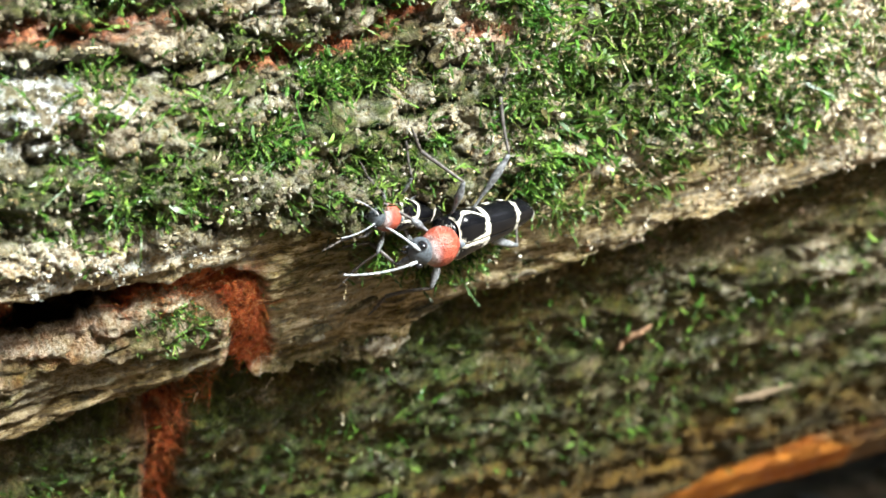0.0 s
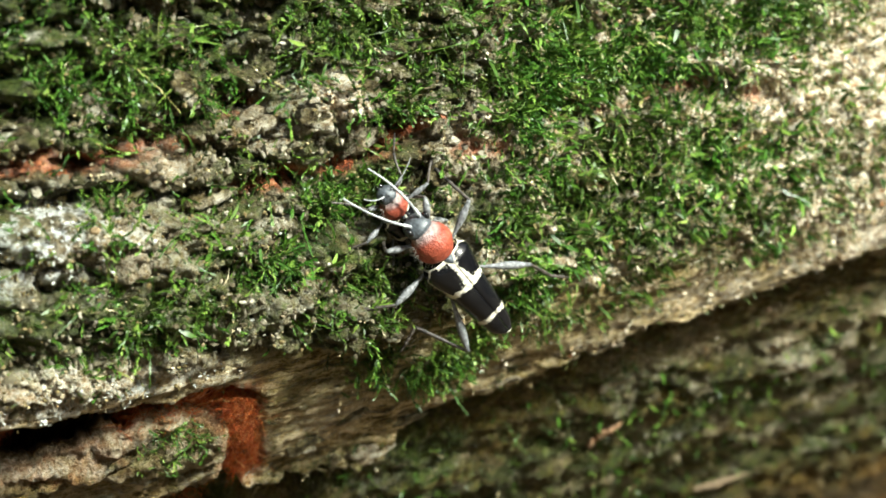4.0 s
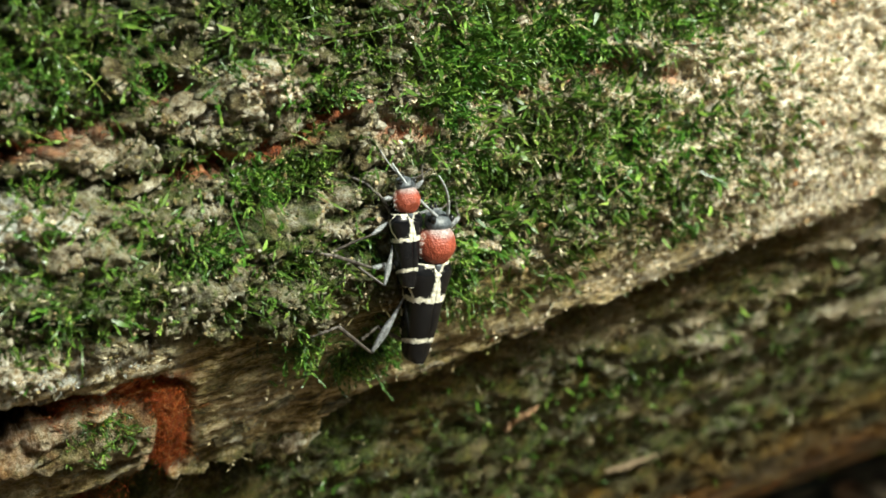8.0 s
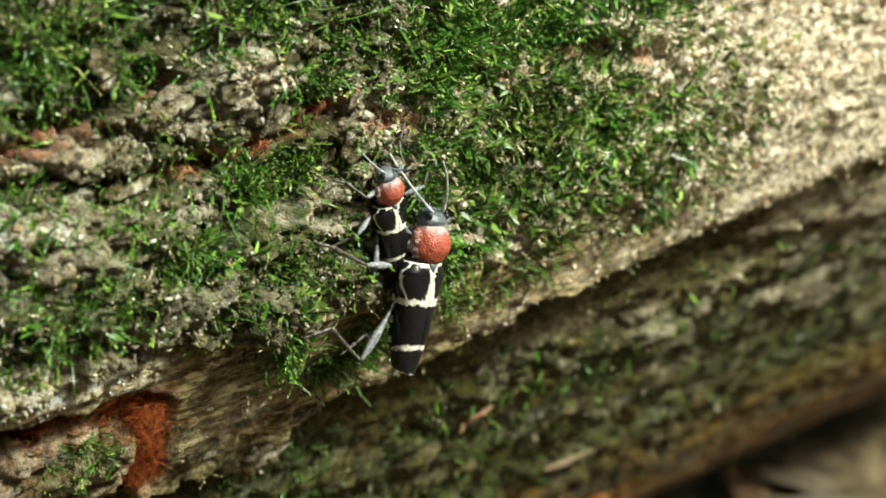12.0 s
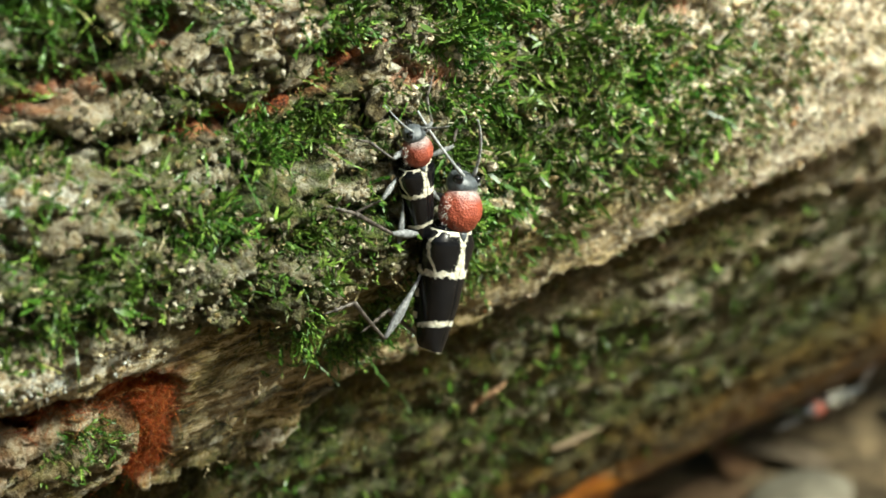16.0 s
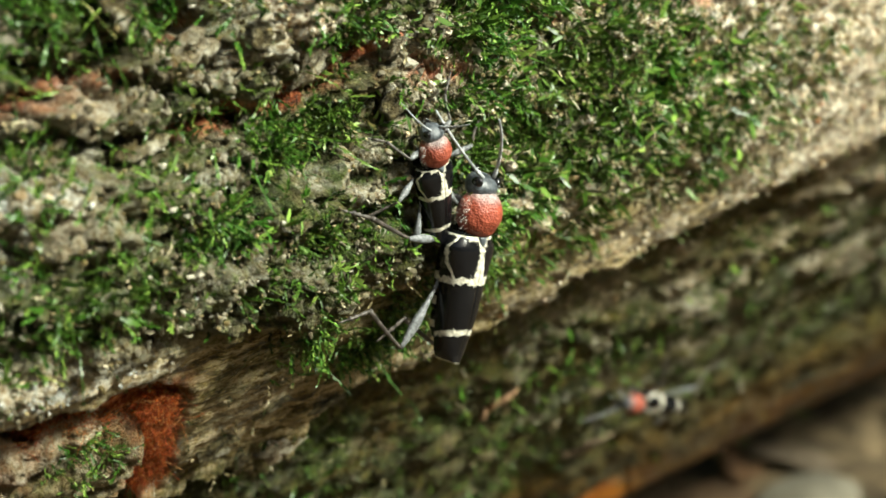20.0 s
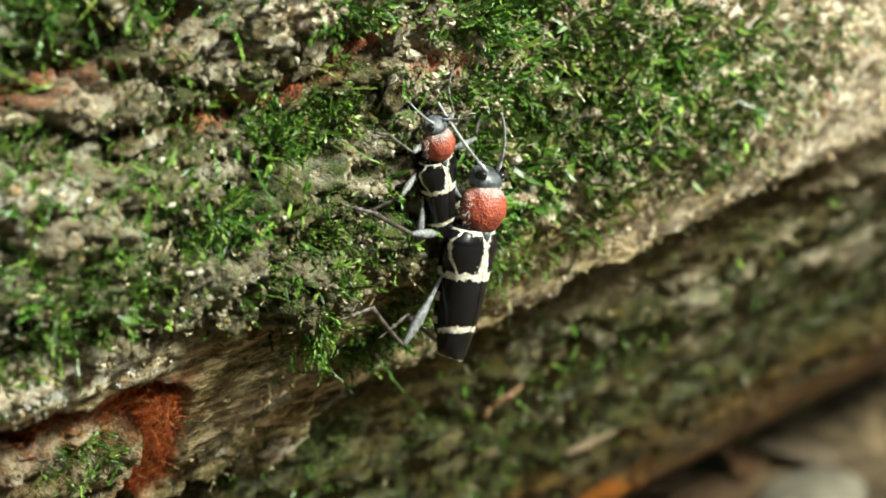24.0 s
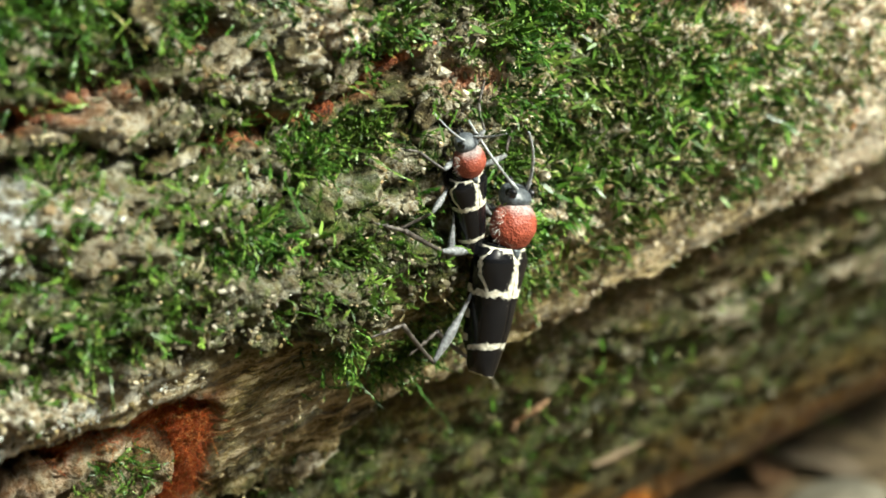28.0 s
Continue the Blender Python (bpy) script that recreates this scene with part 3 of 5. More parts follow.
def moss_share(x, z):
    m = blobs(x, z, MOSS_SPOTS)
    return np.clip(m * smooth(0.3, 0.56, fbm(x / 4.5, z / 3.6, 4, 111) + 0.18 * m), 0, 1)


def spread(marks):
    """Numbers that step evenly between (start, step) marks."""
    out = []
    for (a, step), (b, _) in zip(marks, marks[1:]):
        n = max(1, round((b - a) / step))
        out.append(a + (b - a) * np.arange(n) / n)
    return np.concatenate(out + [[marks[-1][0]]])


LOG_X = spread([(-420, 30), (-95, 1.5), (-48, 0.27), (45, 0.4), (105, 0.9), (190, 12), (300, 40), (700, 1)])
LOG_S = spread([(s_of(175), 2.5), (s_of(136), 0.26), (s_of(80), 0.45), (s_of(31), 1.5), (s_of(26.5), 12), (RING_LEN[-1] + s_of(175) - 12, 1)])


def build_log():
    log = tagged(new("fallen_log"), "mossy fallen log with cracked grey bark over rusty inner bark", "log")
    s, x = np.meshgrid(LOG_S % RING_LEN[-1], LOG_X, indexing="ij")
    p, n = ring_at(s)
    z = p[..., 1]
    front = (np.arange(len(LOG_S))[:, None] < len(LOG_S) - 1) & (s > s_of(176)) & (s < s_of(26))
    d, shares = relief(x, z)
    fade = smooth(-120, -95, x) * (1 - smooth(190, 215, x)) * front
    d = d * fade + (1 - fade) * (fbm(x / 30, s / 20, 3, 3) - 0.5) * 8
    v = np.stack([x, p[..., 0] + n[..., 0] * d, z + n[..., 1] * d], -1)
    rows, cols = x.shape
    f = grid_faces(rows, cols)
    j = np.arange(cols - 1)
    close = np.stack([(rows - 1) * cols + j, (rows - 1) * cols + j + 1, j + 1, j], 1)
    mid = len(v.reshape(-1, 3))
    ends = np.array([[LOG_X[0] - 6, 62, 115], [LOG_X[-1] + 6, 62, 115]])
    r = np.arange(rows)
    fan = np.concatenate([np.stack([r * cols, np.roll(r, -1) * cols, np.full(rows, mid)], 1), np.stack([np.roll(r, -1) * cols + cols - 1, r * cols + cols - 1, np.full(rows, mid + 1)], 1)])
    me = raw_mesh("bark", np.concatenate([v.reshape(-1, 3), ends]), [np.concatenate([f, close])[:, ::-1], fan[:, ::-1]], BARK)
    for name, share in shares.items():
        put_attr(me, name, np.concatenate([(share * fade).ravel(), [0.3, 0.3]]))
    piece("bark", me, log)
    nor = np.zeros(len(me.vertices) * 3, np.float32)
    me.vertices.foreach_get("normal", nor)
    nor = nor.reshape(-1, 3)[: rows * cols].reshape(rows, cols, 3)
    return log, v, nor, shares, x, z


LOG, SKIN, SKIN_N, SHARES, SKIN_X, SKIN_Z = build_log()


def on_bark(x, z, lift=0.0):
    """The place (mm) and normal on the bark nearest to a height and a place along the log."""
    i = int(np.argmin(np.abs(LOG_S - s_of(z))))
    j = int(np.argmin(np.abs(LOG_X - x)))
    return SKIN[i, j] + SKIN_N[i, j] * lift, SKIN_N[i, j]


def build_plate():
    """The loose bark plate under the gap."""
    rows, cols = 76, 300
    v, u = np.meshgrid(np.linspace(0, 1, rows), np.linspace(0, 1, cols), indexing="ij")
    x = -90 + (66.2 + v * 2.6) * u + (wobble(v * 12, 2.0, 0.5, 201) + wobble(v * 12, 0.6, 0.3, 202)) * u
    top, low = along(x, PLATE_TOP) + wobble(x, 2.2, 0.7, 203) + wobble(x, 0.8, 0.7, 204), along(x, PLATE_LOW) + wobble(x, 2.5, 0.6, 205) + wobble(x, 0.7, 0.3, 206)
    z = top + (low - top) * v
    p, n = ring_at(s_of(z))
    tilt = z - 0.2 * x
    streak = (fbm(x / 6, tilt / 0.7, 4, 207) - 0.5) * 1.9 + (fbm(x / 9, tilt / 3, 3, 208) - 0.5) * 1.4
    d = -0.4 + 1.4 * streak + bark_grain(x + 30, z) * (0.16 + 0.2 * (1 - smooth(0.2, 0.5, v))) + 0.5 * np.sin(v * np.pi) - 1.2 * (1 - smooth(0, 0.12, v)) - 0.8 * smooth(0.9, 1, v) - 0.9 * smooth(0.985, 1, u)
    outer = np.stack([x, p[..., 0] + n[..., 0] * d, z + n[..., 1] * d], -1)
    back = d - 4.6 + 3.0 * (1 - smooth(0.02, 0.35, v)) + 0.9 * fbm(x / 1.5, z / 1.5, 3, 209)
    inner = np.stack([x, p[..., 0] + n[..., 0] * back, z + n[..., 1] * back], -1)
    verts, faces = shell(outer, inner, rows, cols)
    me = raw_mesh("bark_plate", verts, faces[:, ::-1], BARK)
    edge = np.maximum(0.45 * (1 - smooth(0.0, 0.08, v + 0.12 * (fbm(x / 3, z / 2, 3, 210) - 0.5))), smooth(0.965, 0.985, u) * 0.35)
    pale = 0.24 * smooth(0.46, 0.6, fbm(x / 5, tilt / 2, 4, 211)) * (1 - edge) + 0.2 * (1 - smooth(0.02, 0.12, v)) + 0.1 * np.exp(-(((v - 0.8) / 0.08) ** 2))
    near = smooth(-36, -32, x)
    for name, share in dict(red=np.maximum(edge * 0.7 * (0.3 + 0.7 * near), 0.25 * (1 - smooth(0.1, 0.4, v)) * smooth(0.42, 0.56, fbm(x / 4, tilt / 1.2, 4, 215))), pale=pale, white=v * 0, green=0.6 * smooth(0.36, 0.5, fbm(x / 5, tilt / 2, 3, 212)) * smooth(0.1, 0.25, v), orange=v * 0, brown=0.35 * smooth(0.34, 0.5, fbm(x / 4, tilt / 1.6, 3, 214)), fibrous=(1 - edge) * (0.25 + 0.6 * smooth(0.25, 0.55, v))).items():
        # inner face browned at the left to paint the dark of the gap
        put_attr(me, name, np.concatenate([share.ravel(), {"red": 0.6 * near, "brown": 1 - 0.7 * near}.get(name, v * 0).ravel()]))
    piece("bark_plate", me, LOG, "loose plate of bark, broken off at one end")
    nor = np.zeros(len(me.vertices) * 3, np.float32)
    me.vertices.foreach_get("normal", nor)
    share = smooth(0.4, 0.52, fbm(x / 2, z / 1.6, 3, 213)) * np.exp(-((x + 28.6) / 2.6) ** 2 - ((z - 94.4) / 1.5) ** 2) + 1e-4
    return outer.reshape(-1, 3), nor.reshape(-1, 3)[: rows * cols], share.ravel()


PLATE_SKIN = build_plate()


# ---- growth and crumbs on the bark ----
def pick(weights, count, rng):
    """Rows and columns of the skin drawn by weight, with a share of the area each vertex stands for."""
    area = np.gradient(LOG_S)[:, None] * np.gradient(LOG_X)[None, :]
    w = (weights * area).ravel()
    k = rng.choice(len(w), count, p=w / w.sum())
    return np.unravel_index(k, weights.shape)


SEEN = ((SKIN_X > -62) & (SKIN_X < 150) & (np.arange(len(LOG_S))[:, None] < np.argmin(np.abs(LOG_S - s_of(36))))).astype(float)
FALL = 1.0 / (1.0 + np.maximum(0, SKIN_X - 45) / 22)


def stand(count, weights, lean, rng, rise=(0.25, 0.9)):
    """Where moss stands and the way it grows; weights may be a skin of its own (places, normals, shares)."""
    if isinstance(weights, tuple):
        k = rng.choice(len(weights[2]), count, p=weights[2] / weights[2].sum())
        base, n = weights[0][k], weights[1][k]
    else:
        i, j = pick(weights * SEEN * FALL, count, rng)
        base, n = SKIN[i, j], SKIN_N[i, j]
    base = base + rng.normal(0, 0.12, (count, 3))
    tuft = np.stack([value(base[:, 0] / 1.7, base[:, 2] / 1.7, 301 + k) - 0.5 for k in range(3)], 1)
    d = n * rng.uniform(*rise, (count, 1)) + rng.normal(0, lean, (count, 3)) + tuft * 1.5 + np.array([0, -0.1, 0.1])
    d /= np.linalg.norm(d, axis=1)[:, None]
    side = np.cross(d, n + rng.normal(0, 0.4, (count, 3)))
    side /= np.linalg.norm(side, axis=1)[:, None] + 1e-9
    return base, n, d, side


def shoots(name, weights, count, length, lean, material, label, seed, pairs=5, leaf=0.7, rise=(0.25, 0.9), slim=0.2, curl=0.6):
    """Feathery moss: bent stems with small pointed leaves all along."""
    rng = np.random.default_rng(seed)
    base, n, d, side = stand(count, weights, lean, rng, rise)
    lift = np.cross(side, d)
    bend = lift * rng.normal(0.2, 0.4, (count, 1)) + side * rng.normal(0, curl, (count, 1)) + np.array([0, -0.08, -0.06])
    ln = rng.uniform(*length, (count, 1)) * rng.uniform(0.65, 1.1, (count, 1))
    phase = rng.uniform(0, 6.3, (count, 1))
    out = []
    for k in range(pairs + 1):
        t = k / pairs
        c = base - n * 0.1 + d * ln * t + bend * ln * t * t + side * 0.12 * np.sin(5 * t + phase) * ln**0.5
        way = d + bend * 2 * t
        way = way / np.linalg.norm(way, axis=1)[:, None]
        size = leaf * (0.55 + 0.9 * t * (1.25 - t)) * rng.uniform(0.75, 1.25, (count, 1))
        for s in (-1, 1):
            spread_out = side * s * rng.uniform(0.15, 0.55, (count, 1)) + lift * rng.normal(0.1, 0.2, (count, 1))
            tip = c + (way * rng.uniform(0.7, 1.0, (count, 1)) + spread_out) * size
            across = np.cross(tip - c, n + rng.normal(0, 0.5, (count, 3)))
            across *= size * slim / (np.linalg.norm(across, axis=1)[:, None] + 1e-9)
            mid = c + (tip - c) * 0.45
            out += [c, mid + across, tip, mid - across]
    v = np.stack(out, 1)
    per = v.shape[1]
    q = np.arange(per).reshape(-1, 4)
    stem = np.array([[8 * k, 8 * k + 1, 8 * k + 8, 8 * k + 11] for k in range(pairs)])
    me = raw_mesh(name, v, (np.concatenate([q, stem])[None] + (np.arange(count) * per)[:, None, None]).reshape(-1, 4), material)
    share = np.repeat(rng.random(count), per)
    put_attr(me, "shade", share)
    tagged(new(name, me), label, "moss", kind="stuff")


def blades(name, weights, count, length, material, label, seed):
    """Single pointed moss leaves that stand in small tufts, bent a little towards the tip."""
    rng = np.random.default_rng(seed)
    base, n, d, side = stand(count, weights, 0.4, rng, (0.2, 0.8))
    ln = rng.uniform(*length, (count, 1))
    bend = n * rng.normal(-0.1, 0.25, (count, 1)) + side * rng.normal(0, 0.25, (count, 1))
    wide = side * ln * rng.uniform(0.08, 0.14, (count, 1))
    out = []
    for t, w in ((0.0, 0.35), (0.35, 1.0), (0.7, 0.75), (1.0, 0.06)):
        c = base - n * 0.1 + d * ln * t + bend * ln * t * t
        out += [c + wide * w, c - wide * w]
    q = np.array([[0, 1, 3, 2], [2, 3, 5, 4], [4, 5, 7, 6]])
    me = raw_mesh(name, np.stack(out, 1), (q[None] + (np.arange(count) * 8)[:, None, None]).reshape(-1, 4), material)
    put_attr(me, "shade", np.repeat(rng.random(count), 8))
    tagged(new(name, me), label, "moss", kind="stuff")


def crumbs(name, weights, count, size, material, label, category, seed):
    """Small uneven grains that lie on the bark."""
    rng = np.random.default_rng(seed)
    i, j = pick(weights * SEEN * FALL, count, rng)
    r = rng.uniform(size[0], size[1], (count, 1)) * rng.uniform(0.5, 1.0, (count, 1))
    base = SKIN[i, j] + SKIN_N[i, j] * r * 0.25 + rng.normal(0, 0.12, (count, 3))
    phi = (1 + 5**0.5) / 2
    ico = np.array([(-1, phi, 0), (1, phi, 0), (-1, -phi, 0), (1, -phi, 0), (0, -1, phi), (0, 1, phi), (0, -1, -phi), (0, 1, -phi), (phi, 0, -1), (phi, 0, 1), (-phi, 0, -1), (-phi, 0, 1)]) / 1.9
    tri = np.array([(0, 11, 5), (0, 5, 1), (0, 1, 7), (0, 7, 10), (0, 10, 11), (1, 5, 9), (5, 11, 4), (11, 10, 2), (10, 7, 6), (7, 1, 8), (3, 9, 4), (3, 4, 2), (3, 2, 6), (3, 6, 8), (3, 8, 9), (4, 9, 5), (2, 4, 11), (6, 2, 10), (8, 6, 7), (9, 8, 1)])
    v = ico[None] * rng.uniform(0.55, 1.35, (count, 12, 1)) * rng.uniform(0.3, 1.5, (count, 1, 3)) * r[:, None] + base[:, None]
    me = raw_mesh(name, v, (tri[None] + (np.arange(count) * 12)[:, None, None]).reshape(-1, 3), material, False)
    tagged(new(name, me), label, category, kind="stuff")


DRY = (1 - SHARES["red"]) * (1 - SHARES["orange"]) * (1 - SHARES["brown"])
PATCHY = 1 - (1 - smooth(-8, 4, SKIN_X)) * (1 - smooth(0.43, 0.56, fbm(SKIN_X / 5.5 + 40, SKIN_Z / 3.5, 3, 120)))
MOSSY = moss_share(SKIN_X, SKIN_Z) * DRY * PATCHY * (0.25 + 0.75 * smooth(82, 92, SKIN_Z)) * (1 - 0.9 * np.exp(-((SKIN_X + 2.5) / 4) ** 4 - ((SKIN_Z - 108) / 8) ** 4)) * (1 - np.exp(-((SKIN_X + 35) / 14) ** 4 - ((SKIN_Z - 101.5) / 3.6) ** 4))
RIGHT = smooth(-6, 12, SKIN_X) * smooth(96, 102, SKIN_Z)
BARE = 1 - 0.85 * SHARES["fibrous"] * (1 - smooth(-14, -8, SKIN_X))
LEFT = 1 - smooth(-4, 10, SKIN_X)
UPPER = smooth(118, 121, SKIN_Z) * smooth(-6, 2, SKIN_X) * (1 - smooth(30, 40, SKIN_X))
shoots("moss", (MOSSY**1.3 * (1 - 0.75 * RIGHT) + 0.8 * UPPER * MOSSY + 0.006 * DRY * (1 - SHARES["fibrous"])) * BARE, 6500, (0.6, 1.7), 0.62, MOSS, "bright green feathery moss growing in tufts on the bark", 5, 5, 0.55, slim=0.17)
shoots("moss", (MOSSY**1.2 * LEFT + 0.5 * UPPER * MOSSY + 0.03 * DRY * LEFT * smooth(104, 107, SKIN_Z)) * BARE, 3400, (1.0, 2.6), 0.8, MOSS, "long bright green moss stems creeping over the bark", 17, 8, 0.55, (0.0, 0.4), 0.2, 0.9)
blades("moss", (MOSSY * (0.2 + RIGHT) + UPPER * MOSSY) * BARE * DRY, 10000, (0.8, 1.9), MOSS, "short upright pointed leaves of bright green moss", 18)
shoots("moss", PLATE_SKIN, 110, (0.5, 1.5), 0.6, MOSS, "small tufts of green moss on the loose bark plate", 15, 5, 0.45, slim=0.15)
shoots("dry_moss", (MOSSY * (0.2 + RIGHT) + 0.6 * SHARES["pale"] * RIGHT * DRY + 0.01 * DRY) * BARE, 11000, (0.5, 1.5), 0.7, DRYMOSS, "dead straw-coloured moss matted between the green tufts", 16, 4, 0.4)
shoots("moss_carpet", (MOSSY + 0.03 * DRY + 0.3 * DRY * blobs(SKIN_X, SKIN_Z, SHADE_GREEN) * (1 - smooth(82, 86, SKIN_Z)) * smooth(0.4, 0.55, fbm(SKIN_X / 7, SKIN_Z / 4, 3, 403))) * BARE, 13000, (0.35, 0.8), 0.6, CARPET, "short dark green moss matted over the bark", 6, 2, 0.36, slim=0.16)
# fewer pale crumbs below the lip, to keep the side in shade dark
LIT = 0.14 + 0.86 * smooth(84, 92, SKIN_Z) + 0.25 * smooth(20, 40, SKIN_X) * (1 - smooth(84, 92, SKIN_Z))
crumbs("bark_crumbs", LIT * DRY * (0.1 + 0.2 * smooth(100, 106, SKIN_Z) + MOSSY + SHARES["pale"] * 0.5) * (1 - 0.7 * SHARES["fibrous"]), 40000, (0.06, 0.23), CRUMB, "small grey and brown crumbs of bark caught in the moss", "bark crumbs", 7)
crumbs("bark_crumbs", LIT * DRY * smooth(100, 106, SKIN_Z) * LEFT * smooth(0.42, 0.56, fbm(SKIN_X / 5, SKIN_Z / 3.5, 3, 402)), 8000, (0.14, 0.42), GRIT, "coarse grey and tan crumbs of weathered bark", "bark crumbs", 19)
crumbs("lichen_crust", LIT * SHARES["pale"] * DRY * (0.08 + 0.92 * smooth(-14, 4, SKIN_X)), 14000, (0.1, 0.36), LICHEN, "pale dry crust of lichen and dead moss on the bark", "lichen", 8)
crumbs("white_lichen", SHARES["white"] * smooth(0.48, 0.56, fbm(SKIN_X / 2, SKIN_Z / 2, 3, 400)), 700, (0.08, 0.24), WHITE, "chalk-white lichen patches on grey bark", "lichen", 9)


def build_fibres():
    """Frayed bast in the crack beside the loose plate and along its upper edge."""
    rng = np.random.default_rng(21)
    verts, quads, tris, at = [], [], [], 0
    for k in range(3400):
        if k < 2400:
            z = 87 + 11 * rng.random()
            x = -21.6 + (98 - z) * 0.38 - rng.random() ** 1.4 * 3.0
            out = rng.uniform(-1.8, 0.1)
            way = np.array([rng.normal(-0.6, 0.5), rng.normal(-0.1, 0.25), rng.normal(0.0, 0.5)])
        elif k < 2900:
            x = rng.uniform(-34, -22)
            z = along(x, PLATE_TOP) + rng.uniform(-0.5, 1.0)
            out = rng.uniform(-2.6, -0.8)
            way = np.array([rng.normal(0.3, 0.9), rng.normal(-0.15, 0.25), rng.normal(0.1, 0.4)])
        else:
            z = rng.uniform(66, 86)
            x = along(-z, [(-87.5, -20.5), (-84.5, -23.5), (-80, -25.6), (-74, -24.8), (-64, -24.5)]) + rng.normal(0, 0.8)
            out = rng.uniform(-2.2, -0.5)
            way = np.array([rng.normal(0, 0.7), rng.normal(-0.2, 0.3), rng.normal(0.2, 0.8)])
        p, n = ring_at(s_of(np.array(z)))
        a = np.array([x, p[0] + n[0] * out, p[1] + n[1] * out])
        way = way / np.linalg.norm(way)
        length, t = rng.uniform(0.5, 1.7), np.linspace(0, 1, 6)[:, None]
        curl = np.clip(rng.normal(0, 1.1, 3), -1.3, 1.3)
        v, (f4, f3) = tube(a + way * length * t + curl * length * 0.45 * t**2 + rng.normal(0, 0.05, (6, 3)), np.linspace(0.016, 0.006, 6) * rng.uniform(0.5, 1.8), 3)
        verts.append(v), quads.append(f4 + at), tris.append(f3 + at)
        at += len(v)
    ob = piece("bast_fibre", raw_mesh("bast_fibre", np.concatenate(verts), [np.concatenate(quads), np.concatenate(tris)], FIBRE), LOG, "frayed rusty orange bast fibres")
    ob["kind"] = "stuff"


build_fibres()


def build_flakes():
    """Curled flakes of bark, each a piece of the log."""
    rng = np.random.default_rng(23)
    kinds = []
    for k in range(7):
        rows, cols = 6, 18
        r, w = np.meshgrid(np.linspace(0.0, 1, rows), np.linspace(0, 2 * np.pi, cols, endpoint=False), indexing="ij")
        edge = 1 + 0.75 * (fbm(np.cos(w) * 2.2 + 9 * k, np.sin(w) * 2.2, 4, 500 + k) - 0.5) * 2
        px, py = r * edge * np.cos(w) * 1.5, r * edge * np.sin(w) * 0.85
        h = 0.25 * px**2 * rng.uniform(-0.2, 0.5) + (fbm(px / 0.7 + k * 5, py / 0.4, 3, 510) - 0.5) * 0.5
        top, low = np.stack([px, py, h + 0.12 * (1 - r**4)], -1), np.stack([px, py, h - 0.3], -1)
        n = rows * cols
        rim, nx = (rows - 1) * cols + np.arange(cols), (rows - 1) * cols + (np.arange(cols) + 1) % cols
        f = np.concatenate([grid_faces(rows, cols, True), grid_faces(rows, cols, True, n)[:, ::-1], np.stack([rim, nx, nx + n, rim + n], 1)])
        kinds.append(raw_mesh("bark_flake", np.concatenate([top.reshape(-1, 3), low.reshape(-1, 3)]), f, BARK))
        put_attr(kinds[-1], "pale", np.full(2 * n, 0.14 * (k % 3)))
    made = 0
    while made < 70:
        x, z = rng.uniform(-50, 95), rng.choice([rng.uniform(112, 136), rng.uniform(112, 136), rng.uniform(80, 94), rng.uniform(112, 136)])
        q = relief(np.array([x]), np.array([z]))[1]
        if q["red"][0] > 0.4 or q["orange"][0] > 0.2 or q["brown"][0] > 0.3 or (x < -20 and 84 < z < 101) or (x > -4 and z > 97) or (x < -34 and 107 < z < 121):
            continue
        p, n = on_bark(x, z, rng.uniform(-0.1, 0.15))
        n = (0, *ring_at(s_of(np.array(z)))[1])
        ob = piece("bark_flake", kinds[rng.integers(7)], LOG)
        m = Vector(n).to_track_quat("Z", "Y").to_matrix().to_4x4()
        ob.matrix_basis = Matrix.Translation(Vector(p) * MM) @ m @ Matrix.Rotation(rng.normal(0, 0.5), 4, "Z") @ Matrix.Rotation(rng.normal(0, 0.25), 4, "X") @ Matrix.Scale(rng.uniform(0.5, 1.5), 4)
        made += 1


build_flakes()


def scrap(name, x, z, size, material, label, category, seed, turn=0.0, bumps=0.5):
    p, n = on_bark(x, z, size[2] * 0.5)
    v, f = ball(size, 9, 12, bumps, seed)
    ob = tagged(new(name, raw_mesh(name, v, f, material)), label, category)
    ob.matrix_basis = Matrix.Translation(Vector(p) * MM) @ Vector(n).to_track_quat("Z", "Y").to_matrix().to_4x4() @ Matrix.Rotation(turn, 4, "Z")


scrap("white_grain", -23.3, 108.6, (0.2, 0.13, 0.1), WHITE, "small white grain lying on mossy bark", "grain", 1)
scrap("white_grain", -24.6, 107.6, (0.24, 0.14, 0.1), WHITE, "small white grain lying on mossy bark", "grain", 2)
scrap("white_grain", -21.2, 113.9, (0.26, 0.18, 0.12), WHITE, "small white grain lying on mossy bark", "grain", 3)
scrap("white_grain", -10.2, 102.2, (0.55, 0.13, 0.1), WHITE, "sliver of white lichen caught in moss", "grain", 4, 0.6)
scrap("tan_scrap", 14.2, 105.6, (1.2, 0.7, 0.35), TAN, "pale tan scrap of dry moss", "plant scrap", 5, 2.2)
scrap("tan_scrap", 5.0, 120.8, (1.1, 0.8, 0.4), TAN, "pale tan scrap of dry moss", "plant scrap", 6, 0.4)
scrap("rusty_scrap", -5.3, 120.9, (0.7, 0.28, 0.2), RUST, "small rusty flake of inner bark", "bark scrap", 7, 1.0)
scrap("rusty_scrap", 11.5, 111.5, (1.0, 0.6, 0.3), RUST, "small rusty flake of inner bark", "bark scrap", 8, 0.3)
scrap("rusty_scrap", 27.5, 112.5, (0.9, 0.5, 0.3), RUST, "small rusty flake of inner bark", "bark scrap", 9, 0.9)


